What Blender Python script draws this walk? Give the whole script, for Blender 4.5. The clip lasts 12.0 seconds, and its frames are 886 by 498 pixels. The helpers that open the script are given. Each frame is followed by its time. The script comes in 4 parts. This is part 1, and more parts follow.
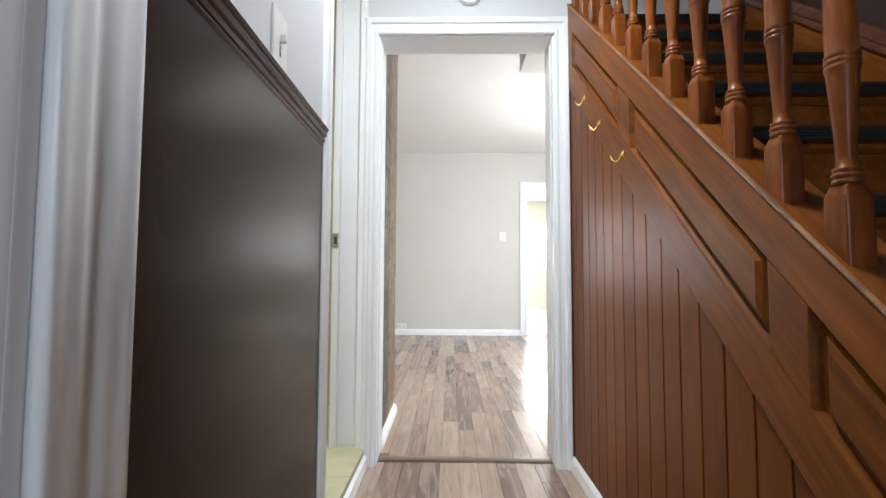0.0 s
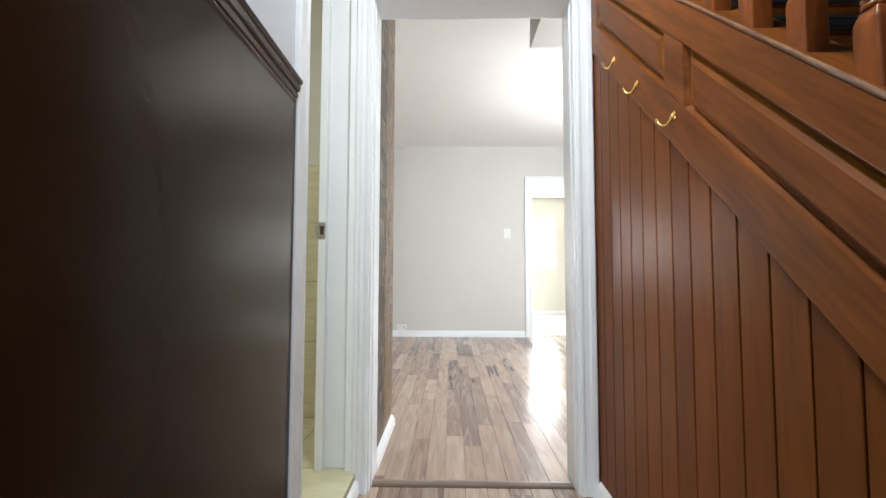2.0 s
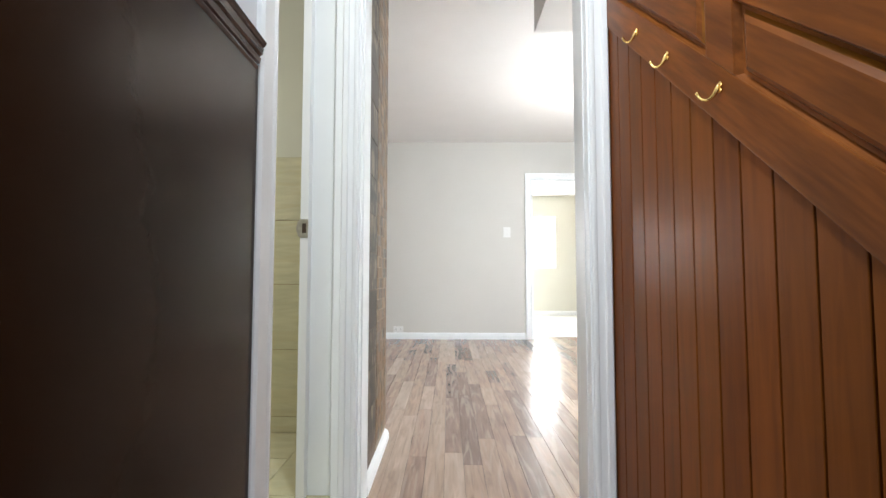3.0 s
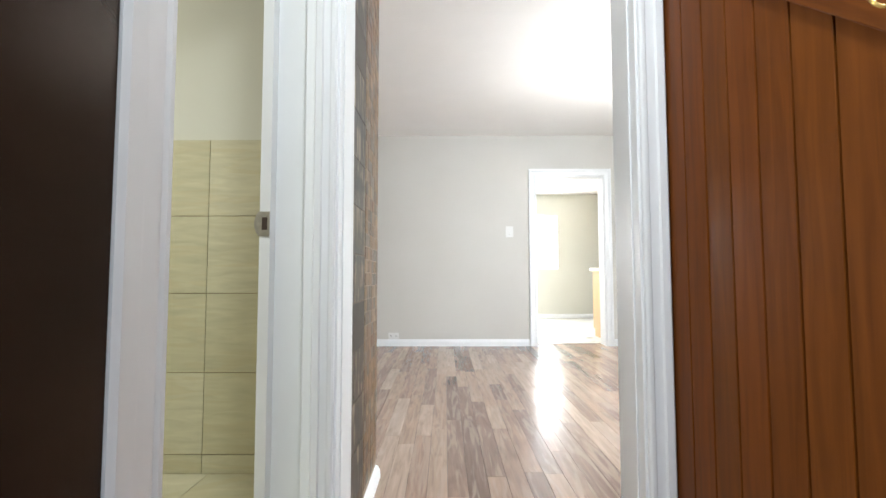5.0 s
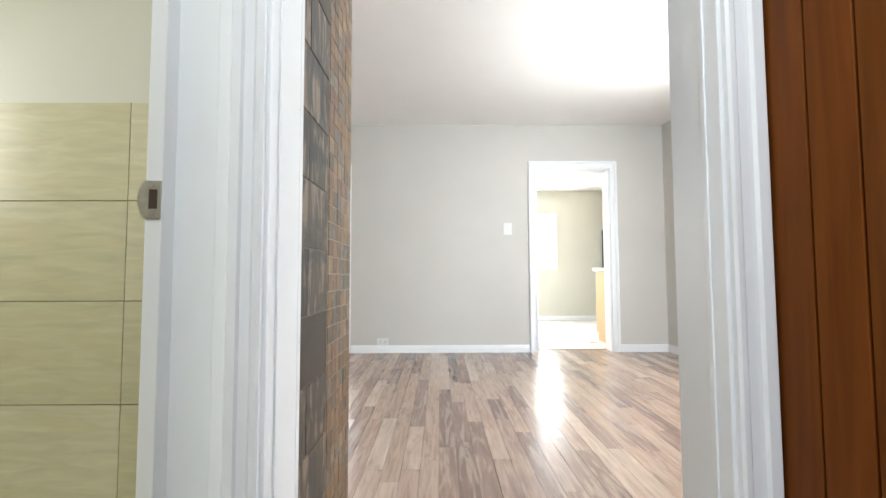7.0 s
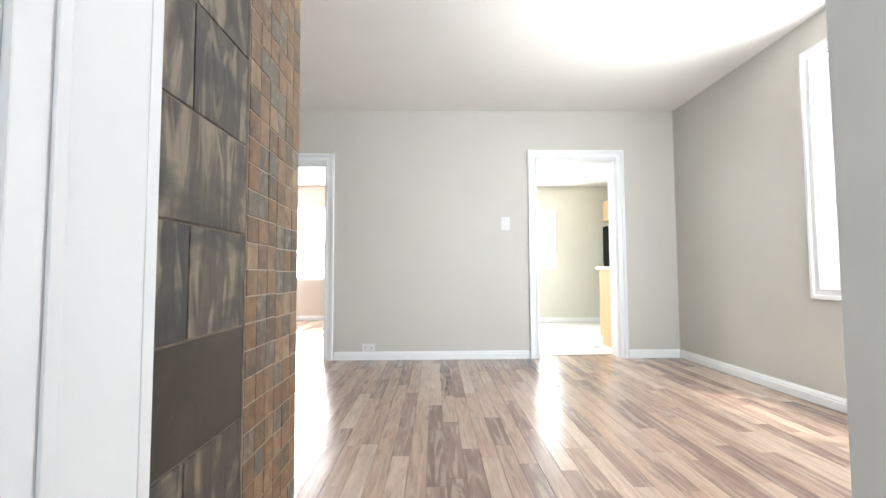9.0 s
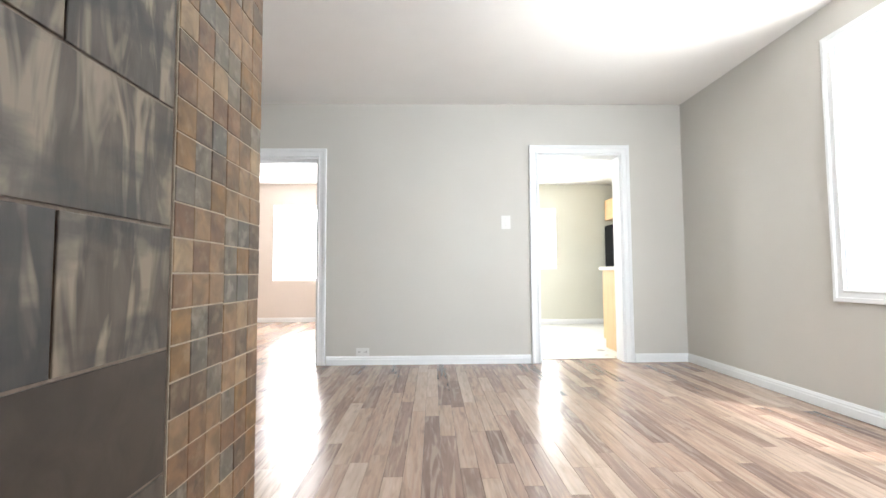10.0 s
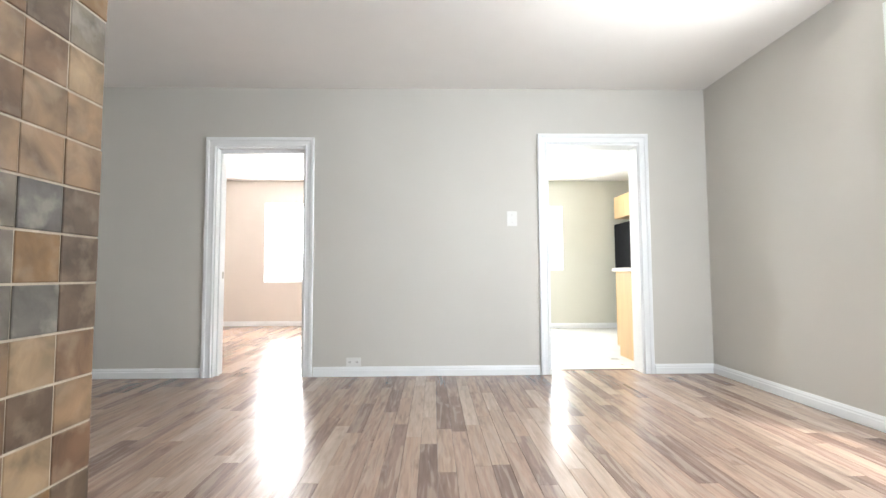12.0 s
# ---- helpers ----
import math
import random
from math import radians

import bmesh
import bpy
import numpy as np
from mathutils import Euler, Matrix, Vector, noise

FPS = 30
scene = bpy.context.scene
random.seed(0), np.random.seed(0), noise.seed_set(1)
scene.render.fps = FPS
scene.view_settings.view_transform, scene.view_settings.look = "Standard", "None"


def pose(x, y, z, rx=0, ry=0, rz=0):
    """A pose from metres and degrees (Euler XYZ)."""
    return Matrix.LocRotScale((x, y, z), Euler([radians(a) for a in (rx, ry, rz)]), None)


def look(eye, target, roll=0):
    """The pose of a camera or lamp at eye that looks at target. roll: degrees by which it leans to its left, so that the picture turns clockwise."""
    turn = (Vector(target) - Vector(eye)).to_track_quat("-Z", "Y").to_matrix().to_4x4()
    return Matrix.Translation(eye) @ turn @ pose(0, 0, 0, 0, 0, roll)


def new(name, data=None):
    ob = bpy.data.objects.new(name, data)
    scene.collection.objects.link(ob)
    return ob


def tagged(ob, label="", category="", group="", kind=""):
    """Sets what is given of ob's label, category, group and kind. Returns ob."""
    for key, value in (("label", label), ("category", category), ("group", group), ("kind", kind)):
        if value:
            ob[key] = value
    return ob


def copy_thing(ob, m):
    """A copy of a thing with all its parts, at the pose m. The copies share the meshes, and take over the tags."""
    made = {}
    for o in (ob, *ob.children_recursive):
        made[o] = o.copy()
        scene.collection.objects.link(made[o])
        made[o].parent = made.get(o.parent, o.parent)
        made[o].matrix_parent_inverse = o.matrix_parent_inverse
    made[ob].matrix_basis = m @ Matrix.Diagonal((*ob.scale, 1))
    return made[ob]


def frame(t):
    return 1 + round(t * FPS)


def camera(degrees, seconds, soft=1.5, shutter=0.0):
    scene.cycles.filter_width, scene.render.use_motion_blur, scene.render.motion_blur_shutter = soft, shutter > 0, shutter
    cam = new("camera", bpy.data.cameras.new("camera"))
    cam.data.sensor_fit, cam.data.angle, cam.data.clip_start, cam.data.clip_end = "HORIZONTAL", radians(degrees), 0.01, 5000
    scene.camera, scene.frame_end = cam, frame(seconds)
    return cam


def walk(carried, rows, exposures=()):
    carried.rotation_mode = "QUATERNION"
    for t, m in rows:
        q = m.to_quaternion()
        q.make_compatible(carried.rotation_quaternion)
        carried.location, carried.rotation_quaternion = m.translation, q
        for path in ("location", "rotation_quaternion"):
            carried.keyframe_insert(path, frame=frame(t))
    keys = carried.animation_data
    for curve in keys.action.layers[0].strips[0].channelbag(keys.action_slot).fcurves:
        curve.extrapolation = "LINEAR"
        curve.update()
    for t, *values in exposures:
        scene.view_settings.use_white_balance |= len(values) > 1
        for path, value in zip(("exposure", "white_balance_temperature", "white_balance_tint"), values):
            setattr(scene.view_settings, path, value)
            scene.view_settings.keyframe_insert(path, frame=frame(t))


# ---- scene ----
cam = camera(90.0, 12.0)
PATH = [
    (0, (0.0284, 0.1228, 0.8444), (-0.0049, 2.1195, 0.954), 0.26),
    (0.5, (0.0176, 0.1794, 0.8433), (-0.0186, 2.176, 0.9554), 0.05),
    (1, (0.0098, 0.241, 0.8373), (-0.0272, 2.2375, 0.9495), 0.31),
    (1.5, (0.0077, 0.312, 0.8298), (-0.0288, 2.3085, 0.9411), 0.24),
    (2, (0.0125, 0.3969, 0.8241), (-0.0236, 2.3935, 0.9353), 0.16),
    (2.5, (0.0149, 0.4909, 0.8292), (-0.0149, 2.4876, 0.94), 0.02),
    (3, (0.01, 0.5858, 0.8373), (-0.0162, 2.5827, 0.9447), 0.06),
    (5, (-0.0169, 0.9494, 0.8598), (-0.0267, 2.9464, 0.9694), -0.08),
    (5.5, (-0.0177, 1.0433, 0.8591), (-0.0222, 3.0404, 0.968), -0.15),
    (6, (-0.0144, 1.1459, 0.8581), (-0.015, 3.1427, 0.9695), -0.24),
    (6.5, (-0.0085, 1.246, 0.8607), (-0.0026, 3.2427, 0.9744), -0.16),
    (7, (-0.0017, 1.3467, 0.8623), (0.0125, 3.3435, 0.973), -0.18),
    (9, (0.0264, 1.7719, 0.8533), (0.0662, 3.7684, 0.9641), -0.25),
    (9.5, (0.0327, 1.8731, 0.8536), (0.0767, 3.8697, 0.9623), -0.27),
    (10, (0.0397, 1.9694, 0.8597), (0.0865, 3.9658, 0.9708), -0.31),
    (10.5, (0.0443, 2.0665, 0.8633), (0.0936, 4.0628, 0.9745), -0.31),
    (11, (0.0488, 2.1667, 0.8646), (0.0976, 4.163, 0.9757), -0.33),
    (11.5, (0.0544, 2.2715, 0.8656), (0.1012, 4.2678, 0.9777), -0.25),
    (12, (0.0592, 2.3741, 0.867), (0.1025, 4.3703, 0.9821), -0.27),
]
EXPOSURES = [(0.0, 1.32), (2.0, 1.28), (5.0, 1.26), (12.0, 1.26)]
walk(cam, [(t, look(eye, target, roll)) for t, eye, target, roll in PATH], EXPOSURES)

# ---- world, sun, daylight and added fill lamps ----
world = bpy.data.worlds.new("world")
scene.world = world
world.use_nodes = True
wn = world.node_tree.nodes
sky = wn.new("ShaderNodeTexSky")
sky.sky_type, sky.sun_disc = "NISHITA", False
SUN = Vector((0.36, -0.26, 1.0)).normalized()
sky.sun_elevation = math.asin(SUN.z)
sky.sun_rotation = math.atan2(SUN.x, SUN.y)
wn["Background"].inputs["Strength"].default_value = 0.1
world.node_tree.links.new(sky.outputs["Color"], wn["Background"].inputs["Color"])
sun_data = bpy.data.lights.new("sun", "SUN")
sun_data.energy, sun_data.angle, sun_data.color = 2.2, radians(2.0), (1.0, 0.97, 0.93)
sun = new("sun", sun_data)
sun.matrix_world = look(SUN * 20, (0, 0, 0))


def window_light(name, at, to, w, h, watts, color):
    """An area lamp for light that enters by an opening."""
    d = bpy.data.lights.new(name, "AREA")
    d.shape, d.size, d.size_y, d.energy, d.color = "RECTANGLE", w, h, watts, color
    ob = new(name, d)
    ob.matrix_world = look(at, to)
    return ob


LIVING_W, KITCHEN_W, BED_W, HALL_BACK_FILL_W, BATH_FILL_W = 75.0, 33.0, 66.0, 6.5, 8.8
SOUTH_FILL_W = 29.0
DAY = (0.87, 0.945, 1.0)
window_light("living_window_light", (2.80, 4.25, 1.50), (0, 4.50, 2.05), 2.2, 2.0, LIVING_W, DAY)
# Added upward lamp low in the opening stands in for ground-bounced light on the ceiling.
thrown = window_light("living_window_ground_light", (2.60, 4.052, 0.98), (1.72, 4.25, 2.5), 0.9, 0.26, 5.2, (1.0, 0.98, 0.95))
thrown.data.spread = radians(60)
# Added fill from the unseen south side, to brighten the north wall.
window_light("south_window_light", (2.0, 2.14, 1.42), (2.0, 9, 1.42), 0.74, 1.3, SOUTH_FILL_W, DAY)
window_light("kitchen_window_light", (1.68, 9.65, 1.45), (1.68, 0, 1.45), 0.94, 1.02, KITCHEN_W, (0.95, 0.98, 0.97))
window_light("bedroom_window_light", (-2.25, 10.25, 1.435), (-2.25, 0, 1.435), 1.2, 1.34, BED_W, (0.97, 0.97, 0.98))
# Added fill behind the hall's unseen end; no source is known there.
window_light("front_door_light", (0.15, -1.72, 1.35), (0.15, 0, 1.35), 0.6, 1.2, HALL_BACK_FILL_W, (0.81, 0.89, 1.0))
# Added fill that brightens the bathroom from its unseen side.
window_light("bath_window_light", (-2.42, 2.05, 1.6), (0, 2.05, 1.6), 0.7, 0.8, BATH_FILL_W, (1.0, 0.97, 0.90))

# Added overhead fill for the hall, out of view.
hall_fill = bpy.data.lights.new("hall_ceiling_lamp", "AREA")
hall_fill.shape, hall_fill.size, hall_fill.energy, hall_fill.color = "DISK", 0.24, 11.6, (0.90, 0.97, 1.0)
new("hall_ceiling_lamp", hall_fill).matrix_world = look((0.10, 1.10, 2.44), (0.10, 1.10, 0))
# Added fill that lifts the kitchen walls, hidden left of the doorway.
kitchen_fill = bpy.data.lights.new("kitchen_ceiling_lamp", "AREA")
kitchen_fill.shape, kitchen_fill.size, kitchen_fill.energy, kitchen_fill.color = "DISK", 0.34, 28.0, (0.96, 0.98, 1.0)
new("kitchen_ceiling_lamp", kitchen_fill).matrix_world = look((0.50, 7.9, 2.31), (0.50, 7.9, 0))


# ---- materials ----
def material(name, color, rough=0.5, metal=0.0, vary=0.06, scale=6.0, stretch=(1, 1, 1), bump=0.0, bump_scale=60.0, coat=0.0,
             spec=0.5, fleck=0.0, fleck_scale=90.0, rough_vary=0.08, turn=0.0):
    """A surface with broad and fine variation of tone, uneven gloss and fine relief."""
    m = bpy.data.materials.new(name)
    m.use_nodes = True
    n, l = m.node_tree.nodes, m.node_tree.links
    b = n["Principled BSDF"]
    b.inputs["Metallic"].default_value, b.inputs["Coat Weight"].default_value = metal, coat
    b.inputs["Coat Roughness"].default_value = 0.12
    b.inputs["Specular IOR Level"].default_value = spec
    geo, mp = n.new("ShaderNodeNewGeometry"), n.new("ShaderNodeMapping")
    mp.inputs["Scale"].default_value = stretch
    if turn:
        tilt = n.new("ShaderNodeMapping")
        tilt.inputs["Rotation"].default_value = (radians(turn), 0, 0)
        l.new(geo.outputs["Position"], tilt.inputs["Vector"])
        l.new(tilt.outputs["Vector"], mp.inputs["Vector"])
    else:
        l.new(geo.outputs["Position"], mp.inputs["Vector"])
    broad, fine = n.new("ShaderNodeTexNoise"), n.new("ShaderNodeTexNoise")
    broad.inputs["Scale"].default_value, broad.inputs["Detail"].default_value = scale, 4
    fine.inputs["Scale"].default_value, fine.inputs["Detail"].default_value = fleck_scale, 3
    l.new(mp.outputs["Vector"], broad.inputs["Vector"])
    l.new(mp.outputs["Vector"], fine.inputs["Vector"])
    ramp = n.new("ShaderNodeValToRGB")
    ramp.color_ramp.elements[0].position, ramp.color_ramp.elements[1].position = 0.3, 0.7
    ramp.color_ramp.elements[0].color = tuple(c * (1 - vary) for c in color) + (1,)
    ramp.color_ramp.elements[1].color = tuple(min(1, c * (1 + vary)) for c in color) + (1,)
    l.new(broad.outputs["Fac"], ramp.inputs["Fac"])
    out = ramp.outputs["Color"]
    if fleck:
        mix = n.new("ShaderNodeMix")
        mix.data_type, mix.blend_type = "RGBA", "MULTIPLY"
        mix.inputs[0].default_value = fleck
        l.new(out, mix.inputs[6])
        l.new(fine.outputs["Fac"], mix.inputs[7])
        out = mix.outputs[2]
    l.new(out, b.inputs["Base Color"])
    mr = n.new("ShaderNodeMapRange")
    mr.inputs["To Min"].default_value, mr.inputs["To Max"].default_value = max(0.02, rough - rough_vary), min(1, rough + rough_vary)
    l.new(broad.outputs["Fac"], mr.inputs["Value"])
    l.new(mr.outputs["Result"], b.inputs["Roughness"])
    if bump:
        bn, bp = n.new("ShaderNodeTexNoise"), n.new("ShaderNodeBump")
        bn.inputs["Scale"].default_value, bn.inputs["Detail"].default_value = bump_scale, 4
        bp.inputs["Strength"].default_value, bp.inputs["Distance"].default_value = bump, 0.004
        l.new(mp.outputs["Vector"], bn.inputs["Vector"])
        l.new(bn.outputs["Fac"], bp.inputs["Height"])
        l.new(bp.outputs["Normal"], b.inputs["Normal"])
    return m


def pieces(name, stops, rough, stretch, grain=0.5, grain_scale=8.0, streak=None, streak_amount=0.0, bump=0.2, island=False, coat=0.0, jitter=7.0, sharp=True, spot=None, spec=0.5):
    """A surface whose tone changes from piece to piece, with its own grain in each piece."""
    m = bpy.data.materials.new(name)
    m.use_nodes = True
    n, l = m.node_tree.nodes, m.node_tree.links
    b = n["Principled BSDF"]
    b.inputs["Coat Weight"].default_value = coat
    b.inputs["Coat Roughness"].default_value = 0.1
    b.inputs["Specular IOR Level"].default_value = spec
    geo = n.new("ShaderNodeNewGeometry")
    rnd = geo.outputs["Random Per Island"] if island else n.new("ShaderNodeObjectInfo").outputs["Random"]
    tone = n.new("ShaderNodeValToRGB")
    tone.color_ramp.interpolation = "CONSTANT" if sharp else "LINEAR"
    e = tone.color_ramp.elements
    while len(e) < len(stops):
        e.new(0.5)
    for i, c in enumerate(stops):
        e[i].position, e[i].color = i / len(stops), (*c, 1)
    l.new(rnd, tone.inputs["Fac"])
    shift, add, mp = n.new("ShaderNodeVectorMath"), n.new("ShaderNodeVectorMath"), n.new("ShaderNodeMapping")
    shift.operation, add.operation = "SCALE", "ADD"
    shift.inputs[0].default_value = (jitter * 3.1, jitter * 1.7, jitter * 2.3)
    l.new(rnd, shift.inputs["Scale"])
    l.new(geo.outputs["Position"], add.inputs[0])
    l.new(shift.outputs["Vector"], add.inputs[1])
    mp.inputs["Scale"].default_value = stretch
    l.new(add.outputs["Vector"], mp.inputs["Vector"])
    g = n.new("ShaderNodeTexNoise")
    g.inputs["Scale"].default_value, g.inputs["Detail"].default_value, g.inputs["Distortion"].default_value = grain_scale, 7, 0.6
    l.new(mp.outputs["Vector"], g.inputs["Vector"])
    lift = n.new("ShaderNodeMapRange")
    lift.inputs["From Min"].default_value, lift.inputs["From Max"].default_value = 0.25, 0.75
    lift.inputs["To Min"].default_value, lift.inputs["To Max"].default_value = 1 - grain, 1 + grain * 0.55
    l.new(g.outputs["Fac"], lift.inputs["Value"])
    mul = n.new("ShaderNodeVectorMath")
    mul.operation = "SCALE"
    l.new(tone.outputs["Color"], mul.inputs[0])
    l.new(lift.outputs["Result"], mul.inputs["Scale"])
    out = mul.outputs["Vector"]
    if streak:
        w = n.new("ShaderNodeTexNoise")
        w.inputs["Scale"].default_value, w.inputs["Detail"].default_value, w.inputs["Distortion"].default_value = grain_scale * 0.45, 3, 1.5
        l.new(mp.outputs["Vector"], w.inputs["Vector"])
        wr = n.new("ShaderNodeMapRange")
        wr.inputs["From Min"].default_value, wr.inputs["From Max"].default_value = 0.50, 0.61
        wr.inputs["To Max"].default_value = streak_amount
        l.new(w.outputs["Fac"], wr.inputs["Value"])
        mix = n.new("ShaderNodeMix")
        mix.data_type = "RGBA"
        l.new(wr.outputs["Result"], mix.inputs[0])
        l.new(out, mix.inputs[6])
        mix.inputs[7].default_value = (*streak, 1)
        out = mix.outputs[2]
    if spot:
        spot_color, spot_amount, spot_scale, spot_from, spot_to, spot_stretch = spot
        sm, sn, sr, sx = n.new("ShaderNodeMapping"), n.new("ShaderNodeTexNoise"), n.new("ShaderNodeMapRange"), n.new("ShaderNodeMix")
        sm.inputs["Scale"].default_value = spot_stretch
        sn.inputs["Scale"].default_value, sn.inputs["Detail"].default_value = spot_scale, 5
        l.new(add.outputs["Vector"], sm.inputs["Vector"])
        l.new(sm.outputs["Vector"], sn.inputs["Vector"])
        sr.inputs["From Min"].default_value, sr.inputs["From Max"].default_value, sr.inputs["To Max"].default_value = spot_from, spot_to, spot_amount
        l.new(sn.outputs["Fac"], sr.inputs["Value"])
        sx.data_type = "RGBA"
        l.new(sr.outputs["Result"], sx.inputs[0])
        l.new(out, sx.inputs[6])
        sx.inputs[7].default_value = (*spot_color, 1)
        out = sx.outputs[2]
    l.new(out, b.inputs["Base Color"])
    rr = n.new("ShaderNodeMapRange")
    rr.inputs["To Min"].default_value, rr.inputs["To Max"].default_value = max(0.03, rough - 0.07), rough + 0.09
    l.new(g.outputs["Fac"], rr.inputs["Value"])
    l.new(rr.outputs["Result"], b.inputs["Roughness"])
    if bump:
        bp = n.new("ShaderNodeBump")
        bp.inputs["Strength"].default_value, bp.inputs["Distance"].default_value = bump, 0.002
        l.new(g.outputs["Fac"], bp.inputs["Height"])
        l.new(bp.outputs["Normal"], b.inputs["Normal"])
    return m


M_WALL = material("greige_paint", (0.585, 0.570, 0.534), 0.6, vary=0.02, scale=1.5, bump=0.05, bump_scale=220)
M_HALL = material("hall_grey_paint", (0.625, 0.635, 0.67), 0.55, vary=0.02, scale=1.5, bump=0.05, bump_scale=220)
M_BATHWALL = material("bath_beige_paint", (0.585, 0.59, 0.505), 0.55, vary=0.02, scale=2, bump=0.04, bump_scale=220)
M_KITCHENWALL = material("kitchen_olive_paint", (0.66, 0.655, 0.585), 0.6, vary=0.02, scale=2, bump=0.04, bump_scale=220)
M_BEDWALL = material("bedroom_beige_paint", (0.68, 0.63, 0.58), 0.6, vary=0.02, scale=2, bump=0.04, bump_scale=220)
M_CEIL = material("ceiling_white", (0.80, 0.78, 0.76), 0.8, vary=0.015, scale=3, bump=0.12, bump_scale=150)
M_TRIM = material("white_gloss_paint", (0.82, 0.84, 0.855), 0.34, vary=0.015, scale=6, bump=0.02, bump_scale=25, rough_vary=0.05)
M_BROWN = material("dark_brown_panel", (0.0215, 0.0092, 0.0044), 0.23, vary=0.12, scale=5, stretch=(1, 1, 2), bump=0.02, bump_scale=160, spec=0.14, rough_vary=0.012)
M_BROWN.node_tree.nodes["Principled BSDF"].inputs["Specular Tint"].default_value = (1.0, 0.78, 0.60, 1)
M_RAIL = material("dark_walnut_rail", (0.092, 0.035, 0.020), 0.24, vary=0.35, scale=8, stretch=(9, 0.6, 9), bump=0.08, bump_scale=40, spec=0.45)
WOOD = (0.220, 0.066, 0.0118)
M_WOOD = material("varnished_stair_wood", WOOD, 0.38, vary=0.34, scale=1.6, stretch=(14, 1.3, 14), bump=0.10, bump_scale=9, spec=0.11, fleck=0.62, fleck_scale=7, rough_vary=0.04, turn=-42)
M_WOODV = pieces("varnished_beadboard", [(0.1414, 0.04185, 0.006882), (0.1581, 0.04836, 0.007812), (0.1246, 0.03534, 0.005952), (0.1488, 0.04278, 0.007068), (0.1339, 0.04092, 0.006696)], 0.36, (9, 9, 0.7), grain=0.3,
                 grain_scale=5, bump=0.05, coat=0.0, spec=0.09)
M_TURNED = material("turned_baluster_wood", (0.235, 0.064, 0.0130), 0.30, vary=0.5, scale=9, stretch=(3, 3, 0.6), bump=0.10, bump_scale=55, coat=0.0, spec=0.18, fleck=0.55, fleck_scale=45, rough_vary=0.08)
# Lighter amber paints in the light caught by the raised panels' bevels.
M_LIT_BEVEL = material("lit_amber_bevel", (0.22, 0.080, 0.011), 0.40, vary=0.35, scale=4, stretch=(10, 1.5, 10), bump=0.06, bump_scale=30, spec=0.06, fleck=0.4, turn=-42)
M_WORN = material("worn_varnish_edge", (0.33, 0.165, 0.085), 0.34, vary=0.55, scale=9, stretch=(3, 1.2, 1.2), bump=0.25, bump_scale=60, spec=0.4, fleck=0.6, fleck_scale=30)
M_DARKWALL = material("dark_stained_panelling", (0.020, 0.010, 0.006), 0.4, vary=0.3, scale=5, stretch=(1, 1, 0.3), bump=0.08)
M_RUNNER = material("black_ribbed_rubber", (0.009, 0.009, 0.010), 0.5, vary=0.2, scale=30, bump=0.15, bump_scale=80)
M_BRASS = material("polished_brass", (0.85, 0.60, 0.22), 0.16, metal=1.0, vary=0.1, scale=40)
M_STEEL = material("worn_steel", (0.45, 0.43, 0.40), 0.32, metal=1.0, vary=0.15, scale=60)
M_PLASTIC = material("white_plastic", (0.74, 0.74, 0.725), 0.35, vary=0.02, scale=30)
# Dark brown puts the shade inside holes, slots and grooves into colour.
M_DARKHOLE = material("dark_recess", (0.05, 0.03, 0.02), 0.7)
M_GROUT = material("brown_grout", (0.19, 0.145, 0.115), 0.85, vary=0.25, scale=40, bump=0.4, bump_scale=300)
M_MGROUT = material("pale_tan_grout", (0.40, 0.34, 0.27), 0.85, vary=0.2, scale=40, bump=0.4, bump_scale=300)
M_BGROUT = material("tan_grout", (0.27, 0.22, 0.13), 0.8, vary=0.15, scale=40, bump=0.2, bump_scale=300)
M_SLATE = pieces("slate_look_tile", [(0.07728, 0.0644, 0.05244), (0.09568, 0.07636, 0.05796), (0.06808, 0.05796, 0.04876), (0.0828, 0.06992, 0.05704), (0.09016, 0.07084, 0.05428)], 0.46, (1, 4.5, 1.3),
                 grain=0.6, grain_scale=8, streak=(0.255, 0.205, 0.152), streak_amount=0.85, bump=0.6, spec=0.35, spot=((0.030, 0.030, 0.031), 0.75, 6.0, 0.5, 0.64, (1, 1, 2.5)))
M_SLATE_PLAIN = pieces("plain_dark_brown_tile", [(0.056, 0.042, 0.032), (0.060, 0.045, 0.035)], 0.46, (1, 3, 3), grain=0.35, grain_scale=7, bump=0.3, spec=0.3,
                       spot=((0.028, 0.021, 0.017), 0.5, 5.0, 0.45, 0.65, (1, 1, 2)))
MOSAIC = {}
for key, tone_name, tones in (("t", "tan", [(0.220, 0.140, 0.078), (0.206, 0.127, 0.069), (0.235, 0.147, 0.082)]), ("l", "light_tan", [(0.285, 0.197, 0.116), (0.263, 0.179, 0.104)]),
                              ("b", "brown", [(0.163, 0.088, 0.047), (0.144, 0.077, 0.042), (0.175, 0.100, 0.054)]), ("d", "dark_brown", [(0.089, 0.059, 0.038), (0.105, 0.068, 0.043)]),
                              ("g", "grey", [(0.143, 0.115, 0.086), (0.108, 0.097, 0.084), (0.157, 0.127, 0.094)]), ("o", "ochre", [(0.195, 0.109, 0.042), (0.178, 0.098, 0.039)])):
    MOSAIC[key] = pieces(tone_name + "_mosaic_stone", tones, 0.42, (1, 1, 1), grain=0.6, grain_scale=26, bump=0.5, spec=0.4, sharp=False,
                         spot=((0.26, 0.235, 0.20) if key == "g" else (0.28, 0.21, 0.145), 0.6 if key == "g" else 0.35, 40.0, 0.52, 0.68, (1, 1, 1)))
